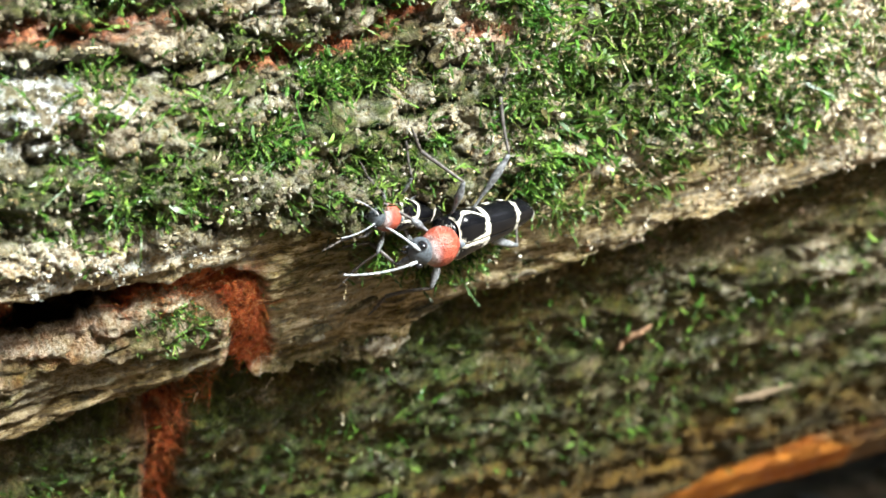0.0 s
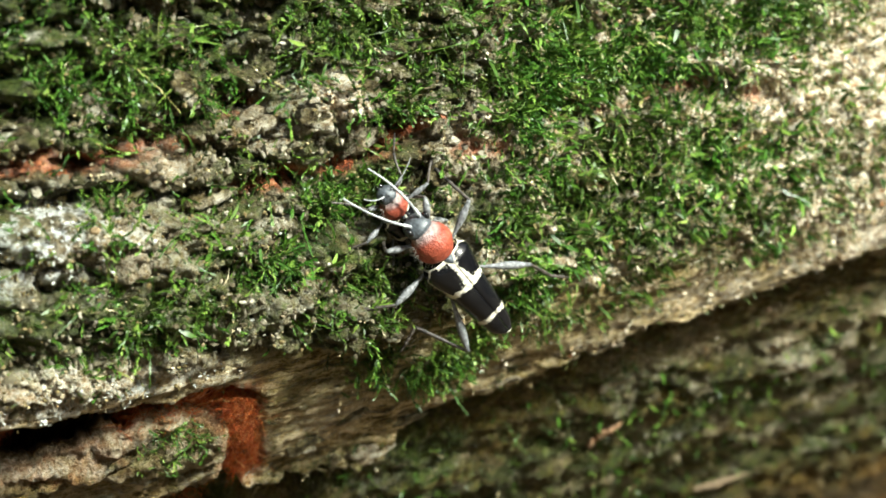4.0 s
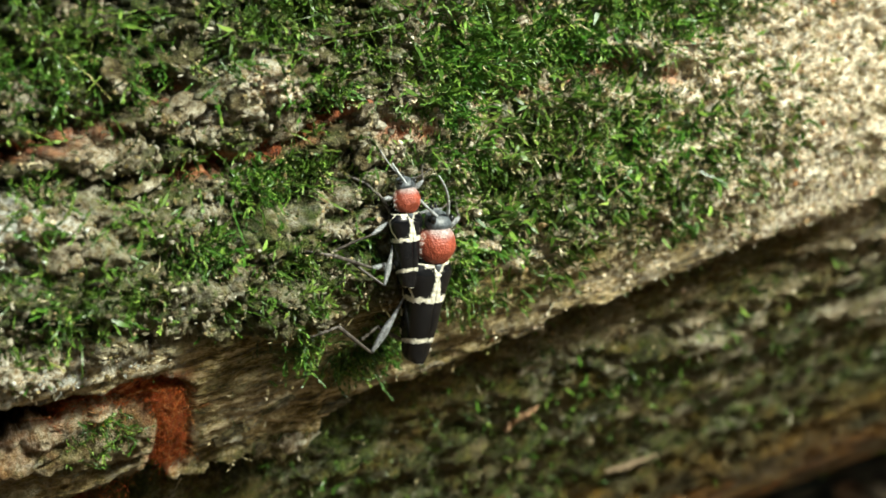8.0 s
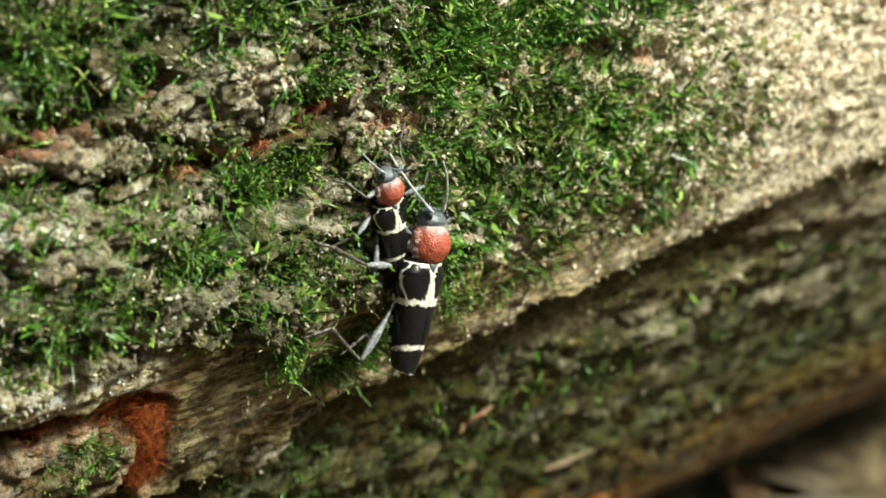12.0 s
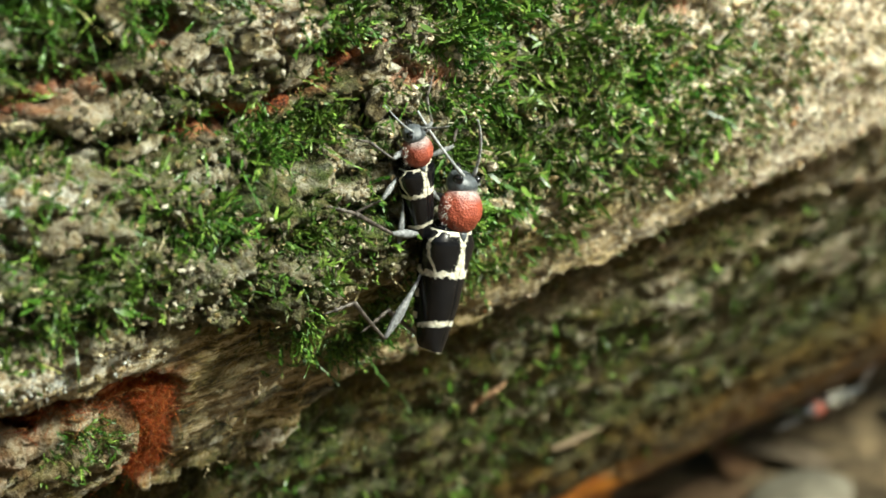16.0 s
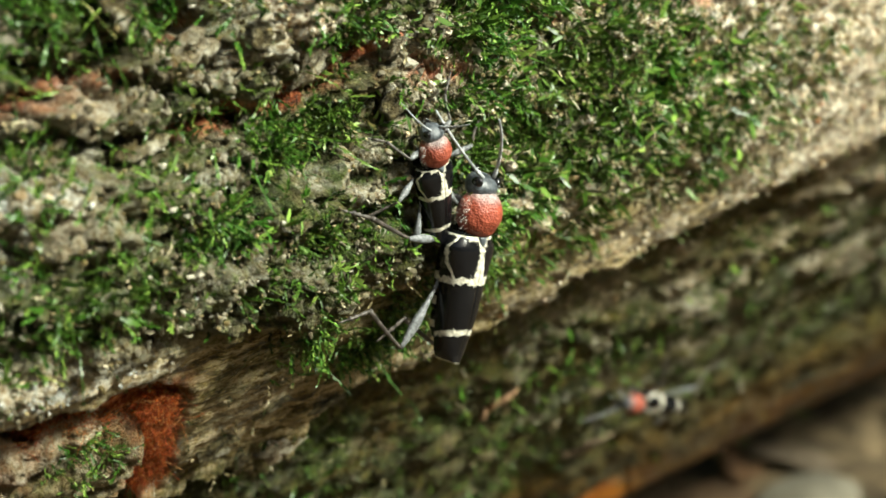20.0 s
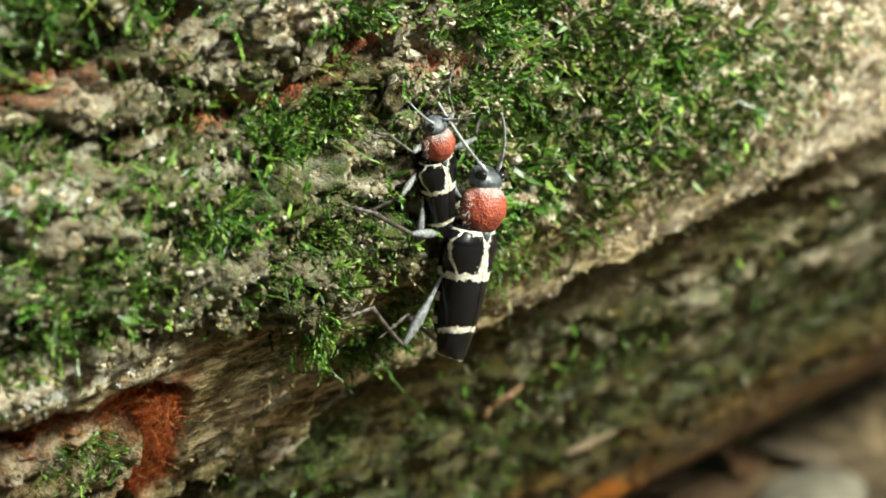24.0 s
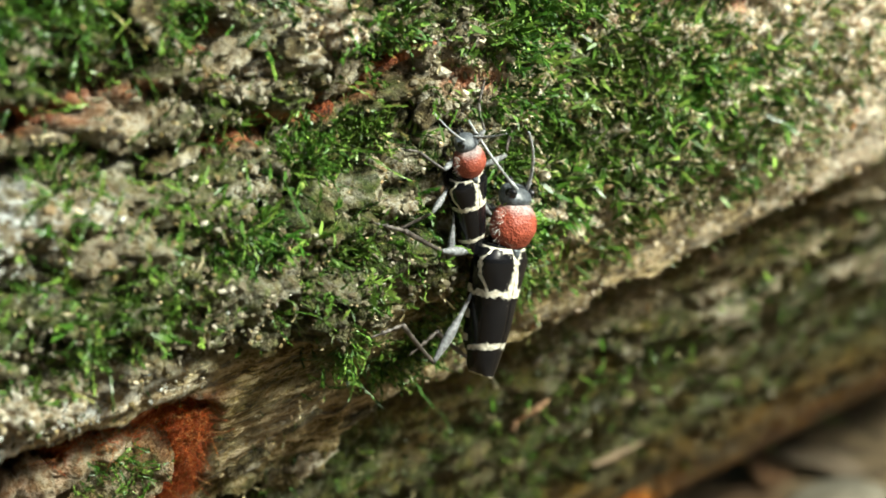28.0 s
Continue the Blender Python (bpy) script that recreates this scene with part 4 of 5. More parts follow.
def stick(name, points, radii, material, label, category):
    """A small stick that follows the bark through points (along, height, lift)."""
    at = [on_bark(x, z, lift)[0] for x, z, lift in points]
    u = np.linspace(0, len(at) - 1, 5 * len(at))
    path = np.stack([np.interp(u, range(len(at)), [a[k] for a in at]) for k in range(3)], 1)
    path += np.random.default_rng(len(points)).normal(0, 0.09, path.shape)
    v, f = tube(path, np.interp(u, range(len(at)), radii), 9)
    return tagged(new(name, raw_mesh(name, v, f, material)), label, category)


stick("splinter", [(46.5, 60.6, 1.0), (51, 60.4, 1.0), (55.5, 60.2, 0.7)], [0.2, 0.5, 0.12], PALEWOOD, "pale splinter of bare wood along the bark", "splinter")
stick("curled_scrap", [(25.6, 74.4, 0.5), (26.3, 75.6, 1.0), (27.3, 76.8, 1.0), (28.6, 77.4, 0.5)], [0.25, 0.42, 0.38, 0.16], CURL, "curled tan scrap of bark", "bark scrap")
for k, (dx, dz) in enumerate(((1.6, -0.9), (-1.2, -0.6), (0.9, 0.9), (-0.4, -1.7), (1.9, 0.2))):
    p, n = on_bark(-18.6, 86.6, 0.6)
    t = np.linspace(0, 1, 7)[:, None]
    v, f = tube(p + t * np.array([dx, -0.5, dz]) + np.sin(t * 3) * np.array([0.2, 0.1, 0.25]), np.full(7, 0.01), 4)
    tagged(new("web_thread", raw_mesh("web_thread", v, f, HAIR)), "fine white thread of cobweb at the torn bark", "cobweb", "cobweb threads")


# ---- beetles ----
def limb_pose(start, end, up=(0, 0, 1)):
    """A pose at start (mm) whose x axis points to end."""
    x = (Vector(end) - Vector(start)).normalized()
    y = Vector(up).cross(x).normalized()
    m = Matrix((x, y, x.cross(y))).transposed().to_4x4()
    m.translation = Vector(start) * MM
    return m


def elytron_mesh(side):
    rows, cols = 64, 24
    u, a = np.meshgrid(np.linspace(0, 1, rows), np.radians(np.linspace(0, 112, cols)), indexing="ij")
    w = 2.42 * (1 - 0.2 * smooth(0.05, 0.45, u) - 0.12 * u - 0.26 * u**2) * np.sqrt(np.clip(1 - np.clip((u - 0.88) / 0.125, 0, 1) ** 2 * 0.6, 0, 1)) * (0.72 + 0.28 * np.sqrt(smooth(-0.01, 0.11, u)))
    tall = 1.55 * (0.8 + 0.2 * smooth(0, 0.12, u)) * (1 - 0.3 * smooth(0.55, 1.0, u))
    x = -1.6 - 9.5 * u + 0.15 * np.sin(np.minimum(a, 1.57)) * smooth(0.9, 1, u)
    y = (w * np.sin(a) ** 0.86 + 0.012) * side
    z = -0.55 + tall * np.sign(np.cos(a)) * np.abs(np.cos(a)) ** 0.8
    outer = np.stack([x, y, z], -1)
    inner = np.stack([x, (np.abs(y) * 0.93 + 0.012) * side, -0.55 + (z + 0.55) * 0.92], -1)
    v, f = shell(outer, inner, rows, cols)
    me = raw_mesh("elytron", v, f if side > 0 else f[:, ::-1], ELYTRON)
    q = np.degrees(a) / 90
    band = np.maximum(1 - np.abs(u - 0.33 - 0.03 * q) / 0.057, (1 - np.abs(u - 0.745 - 0.03 * q**2) / 0.052) * (1 - 0.25 * smooth(0.7, 1.1, q)))
    base = 0.95 - u / (0.03 + 0.035 * (q < 0.45))
    wedge = 1 - np.abs(q) / np.clip(0.17 + 0.12 * (1 - smooth(0.03, 0.12, u)) + 0.5 * smooth(0.2, 0.34, u) ** 2, 0.02, 1)
    wedge = np.where((u > 0.02) & (u < 0.345), wedge, 0)
    edge = np.where(u < 0.37, 1 - np.abs(q - 0.98 + 0.2 * smooth(0.2, 0.33, u) + 0.2 * (1 - smooth(0.02, 0.1, u))) / 0.1, 0)
    tip = 1 - (1 - u) / 0.022
    cream = np.clip(np.max([band, base, wedge * 0.9, edge, tip], 0) + 0.16, 0.16, 1) - 0.16
    put_attr(me, "cream", np.concatenate([cream.ravel(), np.zeros(cream.size)]))
    return me


def body_meshes():
    out = {"elytron_l": elytron_mesh(1), "elytron_r": elytron_mesh(-1)}
    v, f = ball((1.8, 1.78, 1.62), 40, 56, 0.05, 3)
    out["pronotum"] = me = raw_mesh("pronotum", v, f[:, ::-1], PRONOTUM)
    fx = v[:, 0] / 1.8
    put_attr(me, "cream", np.clip(smooth(0.5, 0.9, fx + 0.12 * (v[:, 2] / 1.6)) * 0.75 + (1 - smooth(-0.96, -0.86, fx)) * 0.9, 0, 1))
    v, f = ball((1.0, 1.26, 1.14), 24, 32, 0.06, 4)
    v[:, 2] -= np.clip(v[:, 0], 0, 9) * 0.35
    out["head"] = raw_mesh("head", v + np.array([1.95, 0, -0.25]), f[:, ::-1], SLATE)
    v, f = ball((0.42, 0.3, 0.55), 14, 18, 0.05, 5)
    out["eye"] = raw_mesh("eye", v, f[:, ::-1], EYE)
    # abdomen in ringed segments
    t = np.linspace(0, 1, 70)
    r = 1.72 * (1 - 0.12 * t - 0.3 * t**3) * (1 - 0.045 * (np.abs(((t * 5.5) % 1) - 0.5) > 0.42)) * np.sqrt(np.clip(1 - np.clip((t - 0.86) / 0.141, 0, 1) ** 2, 0, 1)) * np.sqrt(smooth(-0.02, 0.06, t))
    v, f = tube(np.stack([-1.0 - 9.0 * t, 0 * t, -1.0 - 0.15 * t], 1), np.maximum(r, 0.02), 24)
    v[:, 2] = -1.0 + (v[:, 2] + 1.0) * 0.95
    out["abdomen"] = me = raw_mesh("abdomen", v, f, ELYTRON)
    tt = np.clip((-1.0 - v[:, 0]) / 10, 0, 1)
    put_attr(me, "cream", np.where(((tt * 5.5) % 1) < 0.3, 0.9, 0) * (np.abs(v[:, 1]) > 0.6) * (tt > 0.25))
    v, f = ball((1.0, 1.3, 0.9), 14, 20, 0.05, 6)
    out["thorax"] = me = raw_mesh("thorax", v + np.array([-1.9, 0, -1.0]), f[:, ::-1], ELYTRON)
    put_attr(me, "cream", np.clip(1 - np.abs(np.abs(v[:, 1]) - 1.0) / 0.25, 0, 1) * 0.9)
    x, y = np.meshgrid(np.linspace(-0.5, 0.5, 7), np.linspace(-0.45, 0.45, 7), indexing="ij")
    top = np.stack([-1.95 + x * 0.7, y * (1 - (0.5 - x) * 0.5), 1.0 - y**2 - x**2 * 0.4], -1)
    v, f = shell(top, top - np.array([0, 0, 0.25]), 7, 7)
    out["scutellum"] = raw_mesh("scutellum", v, f, SLATE)
    # mandibles
    v, f = tube([(2.75, 0.25, -0.9), (3.1, 0.28, -1.1), (3.35, 0.12, -1.25)], [0.2, 0.16, 0.04], 7)
    out["mandible"] = raw_mesh("mandible", v, f, EYE)
    # down along the sides of the pronotum
    rng = np.random.default_rng(3)
    vs, q4, t3, at = [], [], [], 0
    for k in range(110):
        w, xx = rng.choice([-1, 1]) * rng.uniform(1.35, 1.9), rng.uniform(-1.6, 1.3)
        rr = math.sqrt(max(0.05, 1 - (xx / 1.8) ** 2))
        b = np.array([xx, math.sin(w) * rr * 1.72, math.cos(w) * rr * 1.56])
        d = np.array([rng.normal(-0.1, 0.4), b[1] / 1.7, b[2] / 1.6]) + rng.normal(0, 0.25, 3)
        v, (a4, a3) = tube(b + d / np.linalg.norm(d) * np.linspace(0, rng.uniform(0.25, 0.6), 3)[:, None], [0.016, 0.013, 0.005], 3)
        vs.append(v), q4.append(a4 + at), t3.append(a3 + at)
        at += len(v)
    out["down"] = raw_mesh("down", np.concatenate(vs), [np.concatenate(q4), np.concatenate(t3)], HAIR)
    return out


def limb_meshes(femur, tibia):
    t = np.linspace(0, 1, 16)
    v, f = tube(np.stack([t * femur, 0 * t, 0.1 * np.sin(t * 3.1)], 1), 0.13 + 0.23 * np.exp(-((t - 0.68) / 0.24) ** 2) * (0.75 + femur / 18), 10)
    fe = raw_mesh("femur", v, f, LEG)
    v, f = tube(np.stack([t * tibia, 0 * t, -0.12 * np.sin(t * 3.1)], 1), 0.13 + 0.07 * t, 8)
    ti = raw_mesh("tibia", v, f, TIBIA)
    path = np.array([0, 0.45, 0.85, 0.92, 1.15, 1.36, 1.42, 1.6, 1.78, 1.85, 2.3, 2.5, 2.75])
    v, f = tube(np.stack([path, 0 * path, -0.1 * (path / 2.75) ** 3], 1), [0.09, 0.16, 0.12, 0.08, 0.19, 0.13, 0.09, 0.22, 0.14, 0.07, 0.1, 0.06, 0.02], 8)
    return fe, ti, raw_mesh("tarsus", v, f, TIBIA)


def antenna_mesh(side):
    """One jointed feeler: a tube that swells towards the end of each of its eleven joints."""
    u, r, at = [], [], 0.0
    for k in range(11):
        ln = (0.8, 0.25, 0.75, 0.62, 0.7, 0.65, 0.6, 0.55, 0.5, 0.45, 0.5)[k]
        thick = 0.17 if k == 0 else 0.135 - 0.004 * k
        for share, wide in ((0.02, 0.82), (0.25, 0.9), (0.8, 1.1), (0.96, 0.9)):
            u.append(at + ln * share), r.append(thick * wide)
        at += ln
    w = np.array(u)
    v, f = tube(np.stack([w, side * (0.13 * w - 0.03 * w * w), 0.12 * w - 0.022 * w * w], 1), r, 8)
    return raw_mesh("antenna", v, f, ANTENNA)


BODY = body_meshes()
JOINTED = {"front": limb_meshes(2.9, 3.0), "middle": limb_meshes(4.5, 4.6), "hind": limb_meshes(6.4, 5.0)}
LIMB_LENGTHS = {"front": (2.9, 3.0), "middle": (4.5, 4.6), "hind": (6.4, 5.0)}
FEELERS = {1: antenna_mesh(1), -1: antenna_mesh(-1)}
HIPS = {"front": (0.3, 0.8, -1.3), "middle": (-2.2, 1.1, -1.5), "hind": (-4.6, 1.1, -1.4)}


def beetle(label, scale):
    """A longhorn beetle: origin in the middle of its pronotum, head along x. Returns it and its limbs by name."""
    top = tagged(new("longhorn_beetle"), label, "beetle", "longhorn beetles")
    top.scale = (scale, scale, scale)
    piece("elytron", BODY["elytron_l"], top, "black wing case with cream bands"), piece("elytron", BODY["elytron_r"], top, "black wing case with cream bands")
    pron = piece("pronotum", BODY["pronotum"], top, "rounded rough brick-red pronotum")
    piece("down", BODY["down"], pron, "short white hairs")["kind"] = "stuff"
    head = piece("head", BODY["head"], top, "slate-grey head")
    for s in (1, -1):
        piece("eye", BODY["eye"], head, "black eye").matrix_basis = pose(2.25 * MM, 1.0 * s * MM, 0.05 * MM, 0, 25, 20 * s)
        jaw = piece("mandible", BODY["mandible"], head)
        jaw.matrix_basis = Matrix.Diagonal((1, s, 1, 1))
    piece("abdomen", BODY["abdomen"], top, "black abdomen with cream bands")
    piece("thorax", BODY["thorax"], top)
    piece("scutellum", BODY["scutellum"], top)
    limbs = {}
    for s, side in ((1, "l"), (-1, "r")):
        for kind in ("front", "middle", "hind"):
            leg = piece("leg", JOINTED[kind][0], top, "grey downy leg")
            shin = piece("tibia", JOINTED[kind][1], leg)
            foot = piece("tarsus", JOINTED[kind][2], leg)
            limbs[side + kind] = (leg, shin, foot)
        limbs[side + "antenna"] = piece("antenna", FEELERS[s], top, "pale grey jointed antenna")
    return top, limbs


def leg_rows(limbs, name, stances):
    """Key one leg. stances: seconds, knee, foot, in the beetle's space (mm)."""
    side, kind = name[0], name[1:]
    leg, shin, tarsus = limbs[name]
    hx, hy, hz = HIPS[kind]
    hip = Vector((hx, hy if side == "l" else -hy, hz))
    a, b = LIMB_LENGTHS[kind]
    rows, rows2, rows3 = [], [], []
    for t, knee, foot in stances:
        k = hip + (Vector(knee) - hip).normalized() * a
        e = k + (Vector(foot) - k).normalized() * b
        m1, m2 = limb_pose(hip, k), limb_pose(k, e)
        out = (e - hip)
        out.z = -0.25 * out.length
        m3 = limb_pose(e, e + out)
        rows.append((t, m1)), rows2.append((t, m1.inverted() @ m2)), rows3.append((t, m1.inverted() @ m3))
    for ob, r in ((leg, rows), (shin, rows2), (tarsus, rows3)):
        if len(r) == 1:
            ob.matrix_basis = r[0][1]
        else:
            walk(ob, r)


def feeler_rows(limbs, side, ways):
    """Key one antenna: seconds and the way it points, in the beetle's space."""
    s = 1 if side == "l" else -1
    base = Vector((2.6, 0.58 * s, 0.22))
    rows = [(t, limb_pose(base, base + Vector(w))) for t, w in ways]
    if len(rows) == 1:
        limbs[side + "antenna"].matrix_basis = rows[0][1]
    else:
        walk(limbs[side + "antenna"], rows)


# ---- ground and litter ----
def ground_height(x, y):
    """Metres: soil that rises to the log where it rests, out of view."""
    h = (fbm(x / 0.09 + 50, y / 0.09 + 50, 4, 601) - 0.5) * 0.008 + (fbm(x / 1.1 + 9, y / 1.1 + 9, 3, 602) - 0.5) * 0.1 * smooth(0.3, 1.5, np.hypot(x - 0.15, y - 0.08))
    rest = np.exp(-((x + 0.3) / 0.09) ** 2 - ((y - 0.07) / 0.16) ** 2) + np.exp(-((x - 0.52) / 0.12) ** 2 - ((y - 0.08) / 0.2) ** 2)
    low = 0.01 + h
    return low + (0.034 - low) * np.clip(rest * 1.25, 0, 1)


def build_ground():
    g = np.concatenate([-np.geomspace(400, 0.9, 24), spread([(-0.8, 0.02), (1.2, 1)]), np.geomspace(1.3, 400, 24)])
    x, y = np.meshgrid(g, g, indexing="ij")
    v = np.stack([x, y, ground_height(x, y)], -1) / MM
    tagged(new("ground", raw_mesh("ground", v, grid_faces(len(g), len(g)), SOIL)), "dark brown forest soil under leaf litter", "ground", kind="structure")


build_ground()


def build_backdrop():
    """An added, unseen dark green ring with an uneven top that blocks low sky light."""
    w = np.linspace(0, 2 * np.pi, 240, endpoint=False)
    t = np.linspace(0, 1, 14)[:, None]
    r = 5.2 + 1.2 * (fbm(np.cos(w)[None] * 5 + 20 + t * 6, np.sin(w)[None] * 5 + 20 + t * 3, 4, 611) - 0.5)
    h = -0.2 + t * (2.8 + 1.0 * fbm(np.cos(w)[None] * 9 + 20, np.sin(w)[None] * 9 + 20, 4, 612))
    outer = np.stack([np.cos(w) * (r + 0.5), np.sin(w) * (r + 0.5), h], -1)
    inner = np.stack([np.cos(w) * r, np.sin(w) * r, h], -1)
    n = outer.shape[0] * len(w)
    k = np.arange(len(w))
    rim = (len(t) - 1) * len(w) + k
    nxt = (len(t) - 1) * len(w) + (k + 1) % len(w)
    f = np.concatenate([grid_faces(len(t), len(w), True), grid_faces(len(t), len(w), True, n)[:, ::-1], np.stack([rim, nxt, nxt + n, rim + n], 1)])
    tagged(new("backdrop", raw_mesh("backdrop", np.concatenate([outer.reshape(-1, 3), inner.reshape(-1, 3)]) / MM, f, SKY_BLOCKER)), "unseen dark green ring that blocks the low sky", "backdrop", kind="structure")


build_backdrop()


def leaf_mesh(seed, material):
    rng = np.random.default_rng(seed)
    rows, cols = 15, 9
    u, w = np.meshgrid(np.linspace(0, 1, rows), np.linspace(-1, 1, cols), indexing="ij")
    wide = 13 * np.sin(np.pi * u**0.8) ** 0.75
    x, y = 52 * u - 26, w * wide
    z = 0.012 * y**2 * rng.uniform(-0.6, 1.6) + 5 * rng.uniform(-0.5, 1) * (u - 0.5) ** 2 * 4 + 1.2 * np.sin(u * 9 + w * 2 + seed) + 0.5 * np.abs(w)
    top = np.stack([x, y, z], -1)
    v, f = shell(top, top - np.array([0, 0, 0.35]), rows, cols)
    return raw_mesh("dead_leaf", v, f, material)


def build_litter():
    rng = np.random.default_rng(31)
    kinds = [leaf_mesh(k, LEAF) for k in range(5)]
    for k in range(60):
        x, y = rng.uniform(0.07, 0.26), rng.uniform(0.03, 0.13)
        ob = tagged(new("dead_leaf", kinds[k % 5]), "curled brown dead leaf lying on the soil", "leaf", "leaf litter")
        ob.matrix_basis = Matrix.Translation((x, y, float(ground_height(np.array(x), np.array(y))) + 0.001)) @ pose(0, 0, 0, rng.normal(0, 8), rng.normal(0, 8), rng.uniform(0, 360)) @ Matrix.Scale(rng.uniform(0.12, 0.34), 4)
    for x, y, r in ((0.136, 0.063, 6), (0.176, 0.067, 5), (0.196, 0.058, 6), (0.205, 0.075, 5)):
        v, f = ball((r * 1.7, r, r * 0.45), 20, 28, 0.25, int(r))
        ob = tagged(new("stone", raw_mesh("stone", v, f[:, ::-1], STONE)), "pale grey flat stone lying on the soil", "stone", "stones")
        ob.matrix_basis = pose(x, y, float(ground_height(np.array(x), np.array(y))) + r * 0.2 * MM, 0, 0, 30 * r)


build_litter()

LARGE, LARGE_LIMBS = beetle("large longhorn beetle with brick-red pronotum and cream-banded black wing cases", 1.0)
SMALL, SMALL_LIMBS = beetle("small longhorn beetle with brick-red pronotum beside the larger one", 0.69)
for side in "lr":
    SMALL_LIMBS[side + "antenna"].scale = (0.75, 0.75, 0.75)
THIRD, THIRD_LIMBS = beetle("small longhorn beetle with red pronotum walking on the log's shaded underside", 0.64)

cam.data.dof.focus_object = SMALL


# ---- movement ----
LARGE_ROWS = [
    (0, pose(-0.00775, -0.00219, 0.10026, -109.8, 0.9, -164.7)),
    (0.2, pose(-0.00817, -0.00230, 0.10058, -109, -1.2, -163.3)),
    (0.4, pose(-0.00808, -0.00225, 0.10043, -110.4, -3.5, -162.6)),
    (0.6, pose(-0.00794, -0.00228, 0.10051, -110.5, -3.6, -162.2)),
    (0.8, pose(-0.00824, -0.00233, 0.10068, -109, -1.3, -164)),
    (1, pose(-0.00808, -0.0031, 0.10383, -104.1, -8.8, -162.9)),
    (1.1, pose(-0.00879, -0.00346, 0.10622, -101.3, -23.7, -166.1)),
    (1.2, pose(-0.00861, -0.00352, 0.1068, -101.9, -25.6, -163.4)),
    (1.3, pose(-0.00917, -0.00359, 0.10772, -100.8, -27.2, -163.4)),
    (1.4, pose(-0.00928, -0.00365, 0.1089, -99.3, -33.6, -165.5)),
    (1.5, pose(-0.00924, -0.00366, 0.10943, -97.2, -37.6, -168.6)),
    (1.6, pose(-0.00942, -0.00366, 0.11002, -96.7, -42.2, -169.7)),
    (1.7, pose(-0.00935, -0.00366, 0.10992, -99, -43.4, -166.7)),
    (1.8, pose(-0.00902, -0.00366, 0.10986, -100, -44.4, -165.5)),
    (2, pose(-0.00908, -0.00366, 0.10978, -98.2, -44.5, -168.2)),
    (2.2, pose(-0.01154, -0.00365, 0.11081, -87.1, -33.3, 177.1)),
    (2.35, pose(-0.00984, -0.00366, 0.11034, -91.4, -43.8, -177.1)),
    (2.5, pose(-0.00882, -0.00366, 0.11024, -90.8, -52, -178.3)),
    (3.5, pose(-0.00889, -0.00364, 0.11114, -83.9, -53, 173.9)),
    (4.5, pose(-0.00887, -0.00361, 0.11201, -77.2, -53.7, 166.1)),
    (4.7, pose(-0.00787, -0.00365, 0.11082, -87.9, -52, 178.6)),
    (5, pose(-0.00724, -0.00366, 0.11049, -89.8, -56.5, -179.4)),
    (5.2, pose(-0.00734, -0.00365, 0.11105, -92.3, -53.9, -176.1)),
    (5.3, pose(-0.0089, -0.00359, 0.11258, -83.6, -54.7, 174.1)),
    (5.4, pose(-0.00896, -0.00358, 0.11271, -95.8, -60.8, -171.8)),
    (5.5, pose(-0.00827, -0.00364, 0.10876, -98.4, -48.8, -170)),
    (5.6, pose(-0.00679, -0.00363, 0.11156, -118.2, -63.3, -148.1)),
    (5.7, pose(-0.00452, -0.00364, 0.10851, -125.6, -63.2, -142.1)),
    (5.8, pose(-0.00692, -0.00363, 0.11144, -91, -77.3, -178.5)),
    (5.9, pose(-0.00368, -0.0036, 0.1079, -151, -68.9, -118)),
    (6, pose(-0.0008, -0.00224, 0.10868, -176.3, -81.4, -93.7)),
    (6.2, pose(0.00024, -0.00224, 0.10879, 133.5, -80.4, -43.8)),
    (6.5, pose(0.00014, -0.00224, 0.10864, 161.4, -81.4, -71.5)),
    (6.8, pose(0.00031, -0.00221, 0.10802, 161.4, -79.4, -71.5)),
    (6.9, pose(0.00077, -0.00216, 0.10731, -179.1, -78.3, -90.9)),
    (7, pose(-0.0001, -0.00225, 0.1107, 48.8, -78.7, 41.6)),
    (7.1, pose(-5e-05, -0.00225, 0.10899, 136.6, -82, -46.7)),
    (7.2, pose(-0.00034, -0.00225, 0.10886, 122.9, -80.2, -33.1)),
    (8, pose(-0.00034, -0.00221, 0.10803, 111.7, -80.2, -21.5)),
    (10, pose(5e-05, -0.00218, 0.10763, 87, -74.3, 4.3)),
    (11, pose(0.0003, -0.00217, 0.10752, 87, -74.3, 4.3)),
    (12.5, pose(0.00011, -0.00217, 0.10755, 87, -74.3, 4.3)),
    (14.5, pose(0.00018, -0.00217, 0.10746, 87, -74.3, 4.3)),
    (17, pose(0.00016, -0.00217, 0.10744, 87, -74.3, 4.3)),
    (20, pose(0.00024, -0.00215, 0.10728, 87, -74.3, 4.3)),
    (21.5, pose(0.00023, -0.00215, 0.10729, 87, -74.3, 4.3)),
    (23.5, pose(0.00021, -0.00215, 0.10728, 87, -74.3, 4.3)),
    (25, pose(0.00018, -0.00216, 0.10732, 87, -74.3, 4.3)),
    (28, pose(0.00021, -0.00215, 0.10722, 87, -74.3, 4.3)),
]
